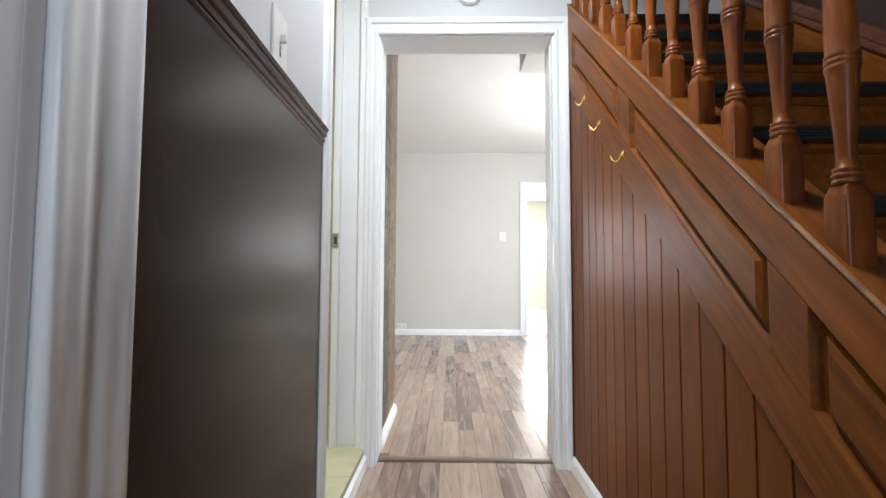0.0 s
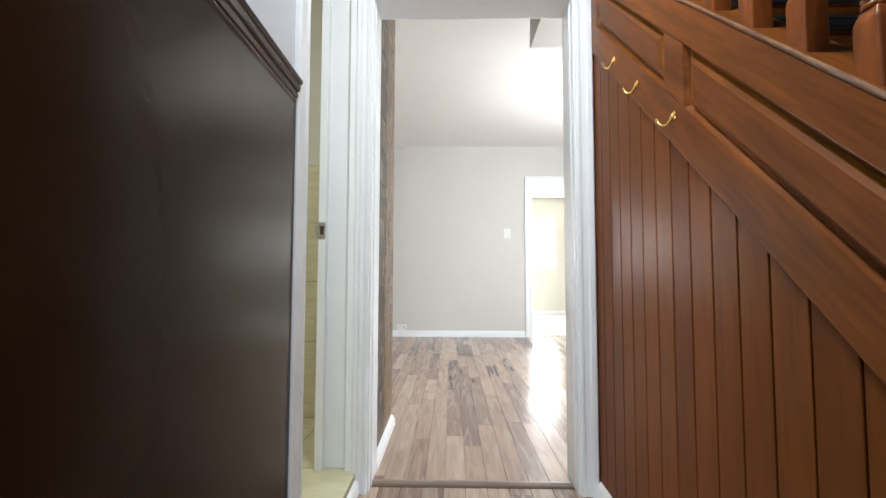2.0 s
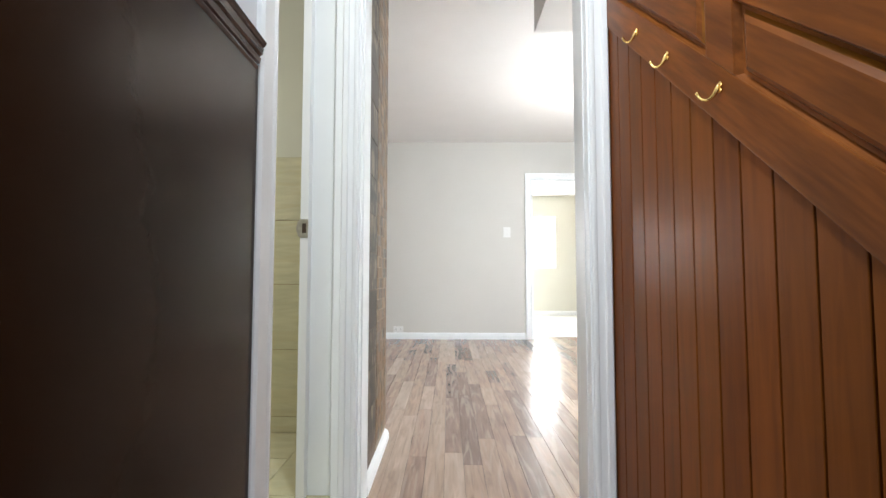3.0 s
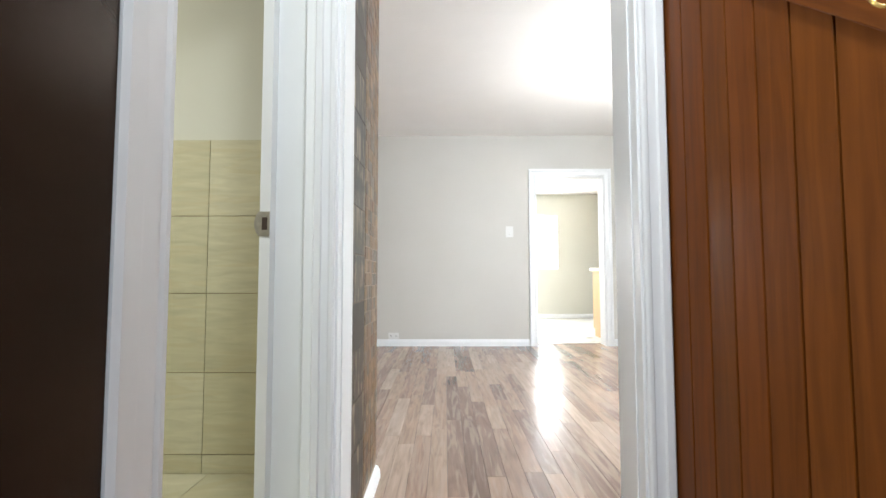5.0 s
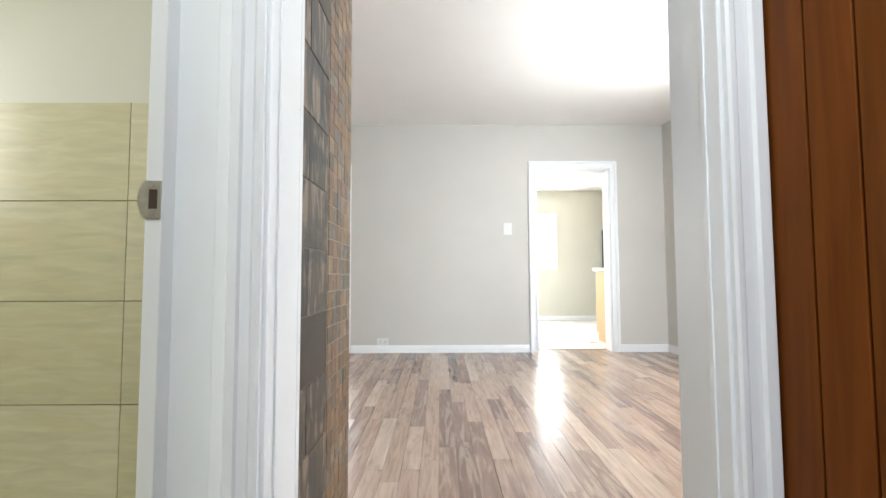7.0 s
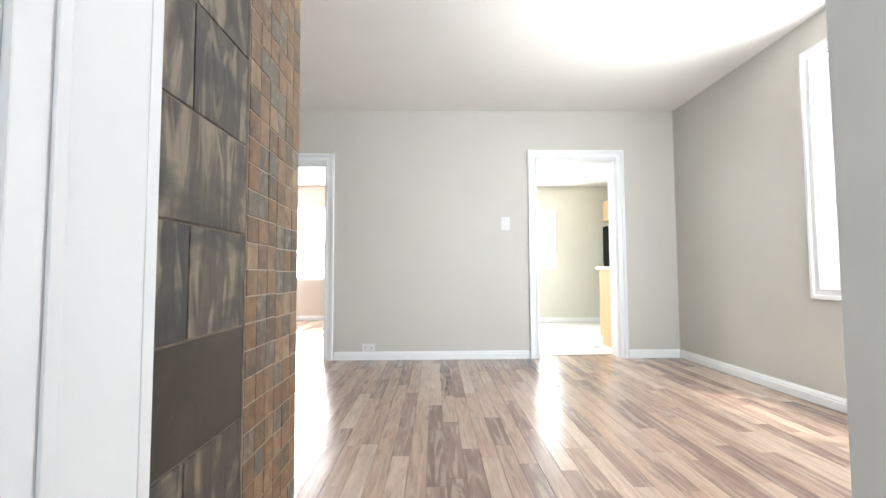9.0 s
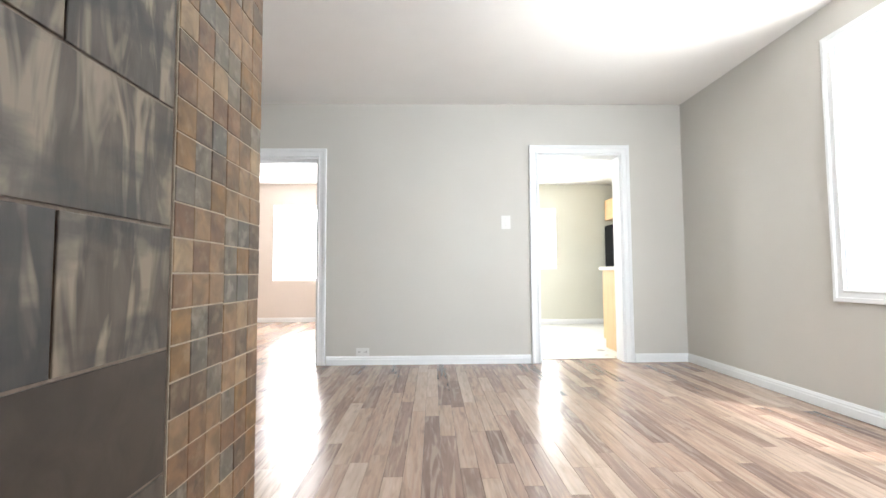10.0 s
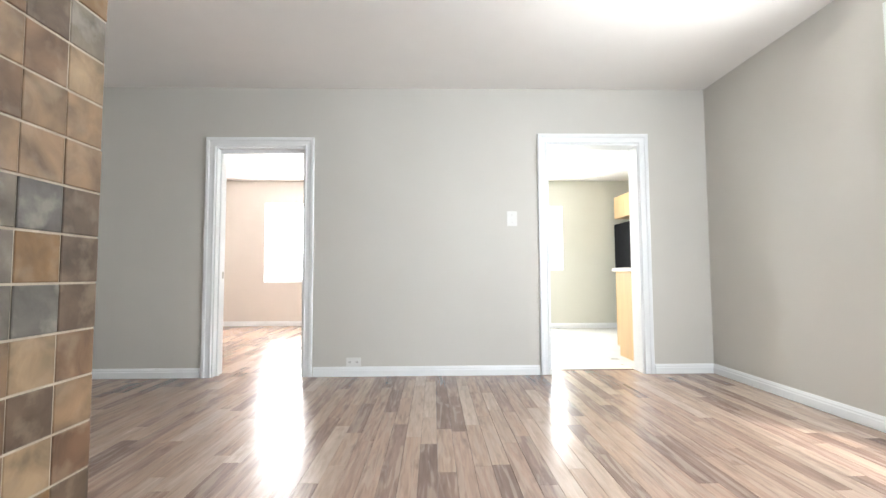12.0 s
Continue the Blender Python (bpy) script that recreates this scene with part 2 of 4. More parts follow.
M_BTILE = pieces("cream_travertine_tile", [(0.56, 0.535, 0.365), (0.59, 0.565, 0.395), (0.54, 0.515, 0.345)], 0.22, (0.55, 1, 3.6), grain=0.16, grain_scale=11,
                 streak=(0.52, 0.46, 0.28), streak_amount=0.38, bump=0.03)
LAM = [(0.375, 0.260, 0.195), (0.308, 0.204, 0.154), (0.449, 0.327, 0.254), (0.239, 0.157, 0.121), (0.371, 0.252, 0.190), (0.400, 0.285, 0.216), (0.275, 0.183, 0.141), (0.478, 0.361, 0.286), (0.350, 0.233, 0.176), (0.207, 0.136, 0.107)]
LAM_LOOK = dict(spec=0.68, grain=0.32, grain_scale=5.5, streak=(0.45, 0.352, 0.285), streak_amount=0.4, bump=0.03, spot=((0.15, 0.10, 0.075), 0.5, 3.2, 0.60, 0.74, (4.5, 1.3, 1)))
M_FLOOR = pieces("laminate_planks", LAM, 0.22, (9, 0.8, 1), **LAM_LOOK)
M_FLOORFAR = pieces("laminate_planks_joined", LAM, 0.22, (9, 0.8, 1), island=True, **LAM_LOOK)
M_STRIP = material("worn_threshold_strip", (0.20, 0.14, 0.105), 0.35, vary=0.25, scale=9, stretch=(0.5, 8, 8), bump=0.08, fleck=0.3)
M_SUBFLOOR = material("floor_joint", (0.10, 0.07, 0.05), 0.6)
M_KFLOOR = material("pale_marbled_vinyl", (0.66, 0.655, 0.62), 0.3, vary=0.1, scale=5, bump=0.03)
M_MAPLE = material("pale_maple", (0.60, 0.40, 0.21), 0.4, vary=0.1, scale=5, stretch=(4, 4, 0.5), bump=0.04)
M_COUNTER = material("pale_laminate_worktop", (0.70, 0.66, 0.58), 0.3, vary=0.1, scale=50)
M_BLACK = material("black_appliance", (0.016, 0.016, 0.017), 0.85, vary=0.1, scale=30, bump=0.05, bump_scale=200, spec=0.0)
M_GROUND = material("outdoor_ground", (0.30, 0.29, 0.25), 0.9, vary=0.2, scale=2, bump=0.3)
M_GLASS = bpy.data.materials.new("window_glass")
M_GLASS.use_nodes = True
gb = M_GLASS.node_tree.nodes["Principled BSDF"]
gb.inputs["Transmission Weight"].default_value, gb.inputs["Roughness"].default_value, gb.inputs["IOR"].default_value = 1.0, 0.0, 1.45


# ---- building blocks ----
def box(bm, x0, x1, y0, y1, z0, z1, bevel=0.0):
    vs = [bm.verts.new((x, y, z)) for x in (x0, x1) for y in (y0, y1) for z in (z0, z1)]
    fs = [bm.faces.new([vs[i] for i in q]) for q in ((0, 1, 3, 2), (4, 6, 7, 5), (0, 4, 5, 1), (2, 3, 7, 6), (0, 2, 6, 4), (1, 5, 7, 3))]
    if bevel:
        edges = list({e for f in fs for e in f.edges})
        bmesh.ops.bevel(bm, geom=edges, offset=bevel, segments=2, profile=0.6, affect="EDGES")


def slanted(bm, x0, x1, y0, y1, v0, v1, slope, bevel=0.0):
    """A bar between two upright cuts whose top and bottom climb along y."""
    vs = [bm.verts.new((x, y, v + slope * y)) for x in (x0, x1) for y in (y0, y1) for v in (v0, v1)]
    fs = [bm.faces.new([vs[i] for i in q]) for q in ((0, 1, 3, 2), (4, 6, 7, 5), (0, 4, 5, 1), (2, 3, 7, 6), (0, 2, 6, 4), (1, 5, 7, 3))]
    if bevel:
        bmesh.ops.bevel(bm, geom=list({e for f in fs for e in f.edges}), offset=bevel, segments=2, profile=0.6, affect="EDGES")


def moulded(bm, p0, p1, across, out, profile, cut0=0.0, cut1=0.0):
    """A moulding with the given profile from p0 to p1; cut0 and cut1 mitre its ends along the way for each metre across."""
    p0, p1, across, out = Vector(p0), Vector(p1), Vector(across), Vector(out)
    way = (p1 - p0).normalized()
    a = [bm.verts.new(p0 + across * u + out * d + way * (cut0 * u)) for u, d in profile]
    b = [bm.verts.new(p1 + across * u + out * d + way * (cut1 * u)) for u, d in profile]
    k = len(profile)
    for i in range(k):
        bm.faces.new((a[i], a[(i + 1) % k], b[(i + 1) % k], b[i]))
    bm.faces.new(a[::-1])
    bm.faces.new(b)


def lathe(bm, cx, cy, z0, profile, sides=20):
    rings = [[bm.verts.new((cx + r * math.cos(2 * math.pi * i / sides), cy + r * math.sin(2 * math.pi * i / sides), z0 + z)) for i in range(sides)] for r, z in profile]
    for lo, hi in zip(rings, rings[1:]):
        for i in range(sides):
            f = bm.faces.new((lo[i], lo[(i + 1) % sides], hi[(i + 1) % sides], hi[i]))
            f.smooth = True
    bm.faces.new(rings[0][::-1])
    bm.faces.new(rings[-1])


def tube(bm, pts, r, sides=8):
    pts = [Vector(p) for p in pts]
    rings = []
    for i, p in enumerate(pts):
        d = (pts[min(i + 1, len(pts) - 1)] - pts[max(i - 1, 0)]).normalized()
        u = d.orthogonal().normalized() if i == 0 else (u - d * u.dot(d)).normalized()
        v = d.cross(u)
        rr = r if not hasattr(r, "__len__") else r[i]
        rings.append([bm.verts.new(p + (u * math.cos(2 * math.pi * k / sides) + v * math.sin(2 * math.pi * k / sides)) * rr) for k in range(sides)])
    for lo, hi in zip(rings, rings[1:]):
        for i in range(sides):
            f = bm.faces.new((lo[i], lo[(i + 1) % sides], hi[(i + 1) % sides], hi[i]))
            f.smooth = True
    bm.faces.new(rings[0][::-1])
    bm.faces.new(rings[-1])


def disc(bm, centre, axis, r, depth, sides=24, dome=0.0):
    c, a = Vector(centre), Vector(axis).normalized()
    u = a.orthogonal().normalized()
    v = a.cross(u)
    rows = [(r, 0.0), (r, depth * 0.7), (r * 0.93, depth)] + ([(r * 0.6, depth + dome)] if dome else [])
    rings = [[bm.verts.new(c + (u * math.cos(2 * math.pi * k / sides) + v * math.sin(2 * math.pi * k / sides)) * q + a * h) for k in range(sides)] for q, h in rows]
    for lo, hi in zip(rings, rings[1:]):
        for i in range(sides):
            bm.faces.new((lo[i], lo[(i + 1) % sides], hi[(i + 1) % sides], hi[i]))
    bm.faces.new(rings[0][::-1])
    bm.faces.new(rings[-1])


def mesh_of(name, bm, mat):
    bmesh.ops.recalc_face_normals(bm, faces=bm.faces)
    me = bpy.data.meshes.new(name)
    bm.to_mesh(me)
    bm.free()
    me.materials.append(mat)
    return me


def part(name, bm, mat, parent=None, label=""):
    ob = new(name, mesh_of(name, bm, mat))
    ob.parent = parent
    return tagged(ob, label)


def piece(name, me, parent, at, scale=(1, 1, 1)):
    ob = new(name, me)
    ob.parent = parent
    ob.location, ob.scale = at, scale
    return ob


def thing(name, label, category, group="", kind="", at=(0, 0, 0)):
    ob = new(name)
    ob.empty_display_size = 0.1
    ob.location = at
    return tagged(ob, label, category, group, kind)


def one(name, bm, mat, label, category, kind="structure"):
    return tagged(part(name, bm, mat), label, category, "", kind)


def boxes(*rows, bevel=0.0):
    bm = bmesh.new()
    for r in rows:
        box(bm, *r, bevel=bevel)
    return bm


def wall_along_x(y0, y1, x0, x1, z1, openings, z0=0.0):
    """A wall along x with openings (x0, x1, z0, z1) through it."""
    bm, x = bmesh.new(), x0
    for a, b, lo, hi in sorted(openings):
        box(bm, x, a, y0, y1, z0, z1)
        if lo > z0:
            box(bm, a, b, y0, y1, z0, lo)
        box(bm, a, b, y0, y1, hi, z1)
        x = b
    box(bm, x, x1, y0, y1, z0, z1)
    return bm


def wall_along_y(x0, x1, y0, y1, z1, openings, z0=0.0):
    bm, y = bmesh.new(), y0
    for a, b, lo, hi in sorted(openings):
        box(bm, x0, x1, y, a, z0, z1)
        if lo > z0:
            box(bm, x0, x1, a, b, z0, lo)
        box(bm, x0, x1, a, b, hi, z1)
        y = b
    box(bm, x0, x1, y, y1, z0, z1)
    return bm


def casing_profile(w):
    return [(0, 0), (0, 0.011), (0.005, 0.015), (0.013, 0.015), (0.018, 0.011), (0.50 * w, 0.012), (0.60 * w, 0.013), (0.66 * w, 0.020), (0.93 * w, 0.021), (w, 0.016), (w, 0)]


def skirting_profile(h):
    return [(0, 0), (0, 0.015), (0.60 * h, 0.015), (0.70 * h, 0.011), (0.78 * h, 0.012), (0.92 * h, 0.007), (h, 0.005), (h, 0)]


H = 2.525
SOUTH, NORTH, EAST = 2.29, 6.243, 2.505
SOUTH_FACE = 2.272
SL = 0.90
BH = 2.20  # head of the bathroom doorway

# ---- large structure ----
one("ground", boxes((-300, 300, -300, 300, -0.6, -0.5)), M_GROUND, "open ground outside the house", "ground")
one("floor", boxes((-3.4, 2.7, 2.72, 6.45, -0.12, -0.012), (-0.49, 2.7, 2.2, 2.72, -0.12, -0.012), (0.572, 1.44, -1.7, 2.2, -0.12, -0.012), (-0.6, 0.571, -1.8, 2.2, -0.12, -0.012)), M_SUBFLOOR, "dark joint bed under the laminate floor", "floor")
# The second opening is added to carry the unseen south fill.
one("wall_south", wall_along_x(2.114, SOUTH_FACE, -0.36, EAST + 0.18, H, [(-0.309, 0.504, 0.0, 1.94), (1.62, 2.38, 0.745, 2.10)]), M_WALL, "wall with cased opening between hall and living room", "wall")
one("wall_south_hall_face", boxes((-0.355, 0.62, 2.108, 2.1125, 1.95, H)), M_HALL, "pale grey painted wall above the cased opening", "wall")
one("wall_bath_side", boxes((-0.500, -0.362, 2.1505, SOUTH, -0.1, H), (-0.500, -0.362, 2.1108, 2.1503, BH + 0.001, H), (-0.500, -0.3145, SOUTH, 2.8705, -0.1, H)), M_GROUT, "wall behind the stone tiles", "wall")
one("wall_south_west", boxes((-3.4, -0.5005, 2.736, 2.868, 0, H)), M_WALL, "greige painted wall of the living room", "wall")
one("wall_west", boxes((-3.55, -3.40, 2.71, NORTH, 0, H)), M_WALL, "greige painted wall of the living room", "wall")
one("wall_north", wall_along_x(NORTH, 6.42, -3.55, EAST + 0.18, H, [(-1.845, -1.06, 0, 2.0), (1.065, 1.897, 0, 2.035)]), M_WALL,
    "greige painted wall with two cased doorways", "wall")
one("wall_east", wall_along_y(EAST, EAST + 0.18, SOUTH_FACE, NORTH, H, [(3.53, 4.565, 0.748, 2.248)]), M_WALL, "greige painted wall with a bright window", "wall")
one("ceiling", boxes((-3.55, EAST + 0.18, SOUTH_FACE, 6.42, H, H + 0.15)), M_CEIL, "white living room ceiling", "ceiling")
one("stair_bulkhead", boxes((0.468, EAST, SOUTH_FACE, 2.903, 2.124, H)), M_CEIL, "white boxed bulkhead under the upper stair", "bulkhead")
# hall
one("wall_hall_west", boxes((-0.50, -0.320, -1.7, 1.452, 0, H), (-0.50, -0.320, 1.452, 2.1105, 2.21, H)), M_HALL, "pale grey painted hall wall with a bathroom doorway", "wall")
# The opening is added only to let the hall's back fill through.
one("wall_hall_back", wall_along_x(-1.75, -1.6, -0.5, 1.45, 3.9, [(-0.16, 0.46, 0.7, 2.0)]), M_HALL, "hall wall with an added unseen opening for fill light", "wall")
one("ceiling_hall", boxes((-0.5, 0.62, -1.75, SOUTH_FACE - 0.001, H, H + 0.15)), M_CEIL, "white hall ceiling", "ceiling")
one("wall_stair", boxes((1.30, 1.45, -1.7, 2.113, -0.1, 3.9), (1.30, 1.45, 2.113, 4.2, H + 0.152, 3.9)), M_DARKWALL, "dark stained wall beside the stair", "wall")
one("wall_stair_end", boxes((0.47, 1.30, 4.05, 4.2, 2.7, 3.9)), M_DARKWALL, "dark wall at the head of the stair", "wall")
one("wall_stair_upper", boxes((0.47, 0.62, -1.7, 4.05, H + 0.15, 3.9)), M_HALL, "upper wall of the stairwell", "wall")
one("ceiling_stair", boxes((0.47, 1.45, -1.75, 4.2, 3.9, 4.0)), M_CEIL, "ceiling over the stairwell", "ceiling")
# bathroom
BZ = 0.08
one("floor_bath", boxes((-2.4, -0.345, 1.30, 2.724, -0.1, BZ - 0.012)), M_BGROUT, "raised bathroom floor bed", "floor")
one("wall_bath_north", boxes((-2.4, -0.5005, 2.724, 2.7355, BZ, H)), M_BATHWALL, "beige painted bathroom wall above tiles", "wall")
one("wall_bath_south", boxes((-2.4, -0.50, 1.15, 1.30, 0, H)), M_BATHWALL, "beige painted bathroom wall", "wall")
# Opening added in the unseen wall for the bathroom fill.
one("wall_bath_west", wall_along_y(-2.55, -2.4, 1.15, 2.735, H, [(1.7, 2.4, 1.2, 2.0)]), M_BATHWALL, "beige painted bathroom wall with an added unseen opening", "wall")
one("ceiling_bath", boxes((-2.55, -0.501, 1.15, 2.735, H, H + 0.15)), M_CEIL, "white bathroom ceiling", "ceiling")
# kitchen and bedroom
one("floor_kitchen", boxes((-0.35, 3.6, 6.42, 9.5, -0.12, -0.004)), M_KFLOOR, "pale marbled vinyl kitchen floor", "floor")
one("wall_kitchen_north", wall_along_x(9.5, 9.68, -0.5, 3.75, H, [(1.20, 2.165, 0.925, 1.975)]), M_KITCHENWALL, "pale olive kitchen wall with a bright window", "wall")
one("wall_kitchen_east", boxes((3.6, 3.75, 6.42, 9.5, 0, H)), M_KITCHENWALL, "pale olive kitchen wall", "wall")
one("wall_kitchen_south", boxes((EAST + 0.18, 3.75, 6.27, 6.42, 0, H)), M_KITCHENWALL, "pale olive kitchen wall", "wall")
one("wall_between_rooms", boxes((-0.5, -0.35, 6.42, 9.98, 0, H)), M_KITCHENWALL, "wall between kitchen and bedroom", "wall")
one("ceiling_kitchen", boxes((-0.3495, 3.75, 6.4205, 9.68, 2.385, H + 0.15)), M_CEIL, "white kitchen ceiling", "ceiling")
one("floor_bedroom", boxes((-4.4, -0.5, 6.42, 10.1, -0.12, -0.012)), M_SUBFLOOR, "joint bed under the bedroom laminate", "floor")
one("wall_bedroom_north", wall_along_x(10.1, 10.28, -4.55, -0.35, H, [(-2.875, -1.65, 0.74, 2.13)]), M_BEDWALL, "warm beige bedroom wall with a bright window", "wall")
one("wall_bedroom_west", boxes((-4.55, -4.4, 6.27, 10.1, 0, H)), M_BEDWALL, "warm beige bedroom wall", "wall")
one("wall_bedroom_east", boxes((-0.512, -0.502, 6.42, 10.1, 0, H)), M_BEDWALL, "warm beige bedroom wall", "wall")
one("wall_bedroom_south", boxes((-4.4, -3.55, 6.27, 6.42, 0, H)), M_BEDWALL, "warm beige bedroom wall", "wall")
one("ceiling_bedroom", boxes((-4.55, -0.5, 6.42, 10.28, H - 0.01, H + 0.15)), M_CEIL, "white bedroom ceiling", "ceiling")


# ---- doorways: jambs, stops and casings ----
def doorway_x(name, label, x0, x1, head, y0, y1, side, w, lining=0.018, stop=None, legs=(True, True), head_w=None):
    """A cased opening in a wall along x; side is -1 for casings on its y0 face, +1 for the y1 face, 0 for both."""
    d = thing(name, label, "doorway", kind="structure")
    part("jamb", boxes((x0, x0 + lining, y0 + 0.001, y1 - 0.001, 0, head - lining), bevel=0.002), M_TRIM, d)
    part("jamb", boxes((x1 - lining, x1, y0 + 0.001, y1 - 0.001, 0, head - lining), bevel=0.002), M_TRIM, d)
    part("head_jamb", boxes((x0, x1, y0 + 0.001, y1 - 0.001, head - lining, head), bevel=0.002), M_TRIM, d)
    if stop:
        s0, s1 = stop
        part("door_stop", boxes((x0 + lining, x0 + lining + 0.013, s0, s1, 0, head - lining - 0.030), bevel=0.002), M_TRIM, d)
        part("door_stop", boxes((x1 - lining - 0.013, x1 - lining, s0, s1, 0, head - lining - 0.030), bevel=0.002), M_TRIM, d)
        part("door_stop", boxes((x0 + lining, x1 - lining, s0, s1, head - lining - 0.030, head - lining), bevel=0.002), M_TRIM, d)
    for s, y in ((-1, y0), (1, y1)):
        if side not in (s, 0):
            continue
        p, r, hw = casing_profile(w), 0.005, head_w or w
        if legs[0]:
            bm = bmesh.new()
            moulded(bm, (x0 + r, y, 0), (x0 + r, y, head - r), (-1, 0, 0), (0, s, 0), p, 0, hw / w)
            part("casing", bm, M_TRIM, d)
        if legs[1]:
            bm = bmesh.new()
            moulded(bm, (x1 - r, y, 0), (x1 - r, y, head - r), (1, 0, 0), (0, s, 0), p, 0, hw / w)
            part("casing", bm, M_TRIM, d)
        bm = bmesh.new()
        moulded(bm, (x0 + r, y, head - r), (x1 - r, y, head - r), (0, 0, 1), (0, s, 0), casing_profile(hw), -w / hw, w / hw)
        part("head_casing", bm, M_TRIM, d)
    return d


hall_door = doorway_x("doorway_1", "white painted cased opening from hall to living room", -0.309, 0.504, 1.945, 2.1075, 2.274, -1, 0.064, lining=0.012, legs=(False, True), head_w=0.078)
bm = bmesh.new()
moulded(bm, (-0.304, 2.1075, 0), (-0.304, 2.1075, 1.94), (-1, 0, 0), (0, -1, 0), casing_profile(0.056), 0, 0.078 / 0.056)
part("casing", bm, M_TRIM, hall_door)
part("jamb", boxes((-0.3135, -0.297, 2.2745, 2.2955, 0, H - 0.002), bevel=0.002), M_TRIM, hall_door)
bm = bmesh.new()
moulded(bm, (-0.297, 2.160, 0), (0.492, 2.160, 0), (0, 1, 0), (0, 0, 1), [(0, -0.01), (0, 0.0015), (0.006, 0.005), (0.026, 0.007), (0.046, 0.005), (0.052, 0.0015), (0.052, -0.01)])
part("threshold", bm, M_STRIP, hall_door, "worn grey brown threshold strip")
# Dark strip that draws the shadow along the threshold's near edge.
part("threshold_gap", boxes((-0.297, 0.492, 2.153, 2.1595, -0.01, 0.0005)), M_DARKHOLE, hall_door)
for xa, xb in ((-0.2968, -0.2925), (0.4875, 0.4918)):
    part("edge_bead", boxes((xa, xb, 2.146, 2.161, 0.005, 1.931), bevel=0.0018), M_TRIM, hall_door)
bed_door = doorway_x("doorway_2", "white painted doorway to the bedroom with a door stop", -1.845, -1.06, 2.0, NORTH, 6.42, 0, 0.082, stop=(6.30, 6.345))
doorway_x("doorway_3", "white painted cased opening to the kitchen", 1.065, 1.897, 2.035, NORTH, 6.42, 0, 0.084)
part("strike_plate", boxes((-1.8272, -1.8255, 6.375, 6.405, 0.84, 0.90)), M_STEEL, bed_door, "small steel strike plate")
one("trim_kitchen_threshold", boxes((1.083, 1.879, 6.405, 6.425, -0.01, 0.004), bevel=0.002), M_RAIL, "thin dark strip between laminate and vinyl", "threshold")

bath_door = thing("doorway_4", "white painted bathroom doorway with steel strike plate", "doorway", kind="structure")
part("jamb", boxes((-0.501, -0.4725, 2.0955, 2.150, BZ, BH), bevel=0.002), M_TRIM, bath_door)
part("jamb", boxes((-0.505, -0.319, 1.4522, 1.474, BZ, BH), bevel=0.002), M_TRIM, bath_door)
part("head_jamb", boxes((-0.505, -0.319, 1.475, 2.0953, BH - 0.015, BH - 0.0005), bevel=0.002), M_TRIM, bath_door)
part("rebate", boxes((-0.4723, -0.3885, 2.131, 2.150, BZ, BH)), M_TRIM, bath_door)
part("door_stop", boxes((-0.437, -0.372, 1.474, 1.487, BZ, BH - 0.015), bevel=0.003), M_TRIM, bath_door)
bm = bmesh.new()
moulded(bm, (-0.3275, 1.470, 0), (-0.3275, 1.470, 2.195), (0, -1, 0), (1, 0, 0), casing_profile(0.097), 0, 1)
part("casing", bm, M_TRIM, bath_door)
bm = bmesh.new()
moulded(bm, (-0.3275, 1.470, 2.195), (-0.3275, 2.086, 2.195), (0, 0, 1), (1, 0, 0), casing_profile(0.097), -1, 0)
part("head_casing", bm, M_TRIM, bath_door)
part("jamb_edge", boxes((-0.388, -0.3625, 2.103, 2.150, 0, BH), bevel=0.003), M_TRIM, bath_door)
part("corner_bead", boxes((-0.3615, -0.354, 2.0985, 2.1075, 0, H - 0.001), bevel=0.002), M_TRIM, bath_door)
bm = bmesh.new()
outline = [(-0.4735, 0.957), (-0.4735, 1.021), (-0.502, 1.021)] + [(-0.506 - 0.007 * math.sin(math.pi * k / 10), 1.017 - 0.056 * k / 10) for k in range(1, 10)] + [(-0.502, 0.957)]
front, back = [bm.verts.new((x, 2.0925, z)) for x, z in outline], [bm.verts.new((x, 2.0953, z)) for x, z in outline]
bm.faces.new(front)
bm.faces.new(back[::-1])
for k in range(len(outline)):
    bm.faces.new((front[k], back[k], back[(k + 1) % len(outline)], front[(k + 1) % len(outline)]))
strike = part("strike_plate", bm, M_STEEL, bath_door, "worn steel strike plate")
part("latch_hole", boxes((-0.493, -0.479, 2.0917, 2.0928, 0.973, 1.006)), M_DARKHOLE, strike)
for z in (0.965, 1.013):
    bm = bmesh.new()
    disc(bm, (-0.487, 2.0925, z), (0, -1, 0), 0.003, 0.001, 10)
    part("screw", bm, M_STEEL, strike)

near_door = thing("doorway_5", "white painted moulded door casing in the hall", "doorway", kind="structure")
bm = bmesh.new()
soft = [(0, 0)] + [(0.103 * k / 28, 0.016 + 0.004 * math.sin(9.5 * k / 28) + 0.002 * math.sin(21 * k / 28 + 1)) for k in range(29)] + [(0.103, 0)]
moulded(bm, (-0.320, 0.484, 0), (-0.320, 0.484, 2.05), (0, 1, 0), (1, 0, 0), soft)
for f in bm.faces:
    f.smooth = len(f.verts) == 4
part("casing", bm, M_TRIM, near_door)
part("jamb", boxes((-0.345, -0.316, 0.461, 0.483, 0, 2.05), bevel=0.003), M_TRIM, near_door)
part("door_leaf", boxes((-0.330, -0.318, -0.35, 0.460, 0.01, 2.03), bevel=0.003), M_TRIM, near_door)

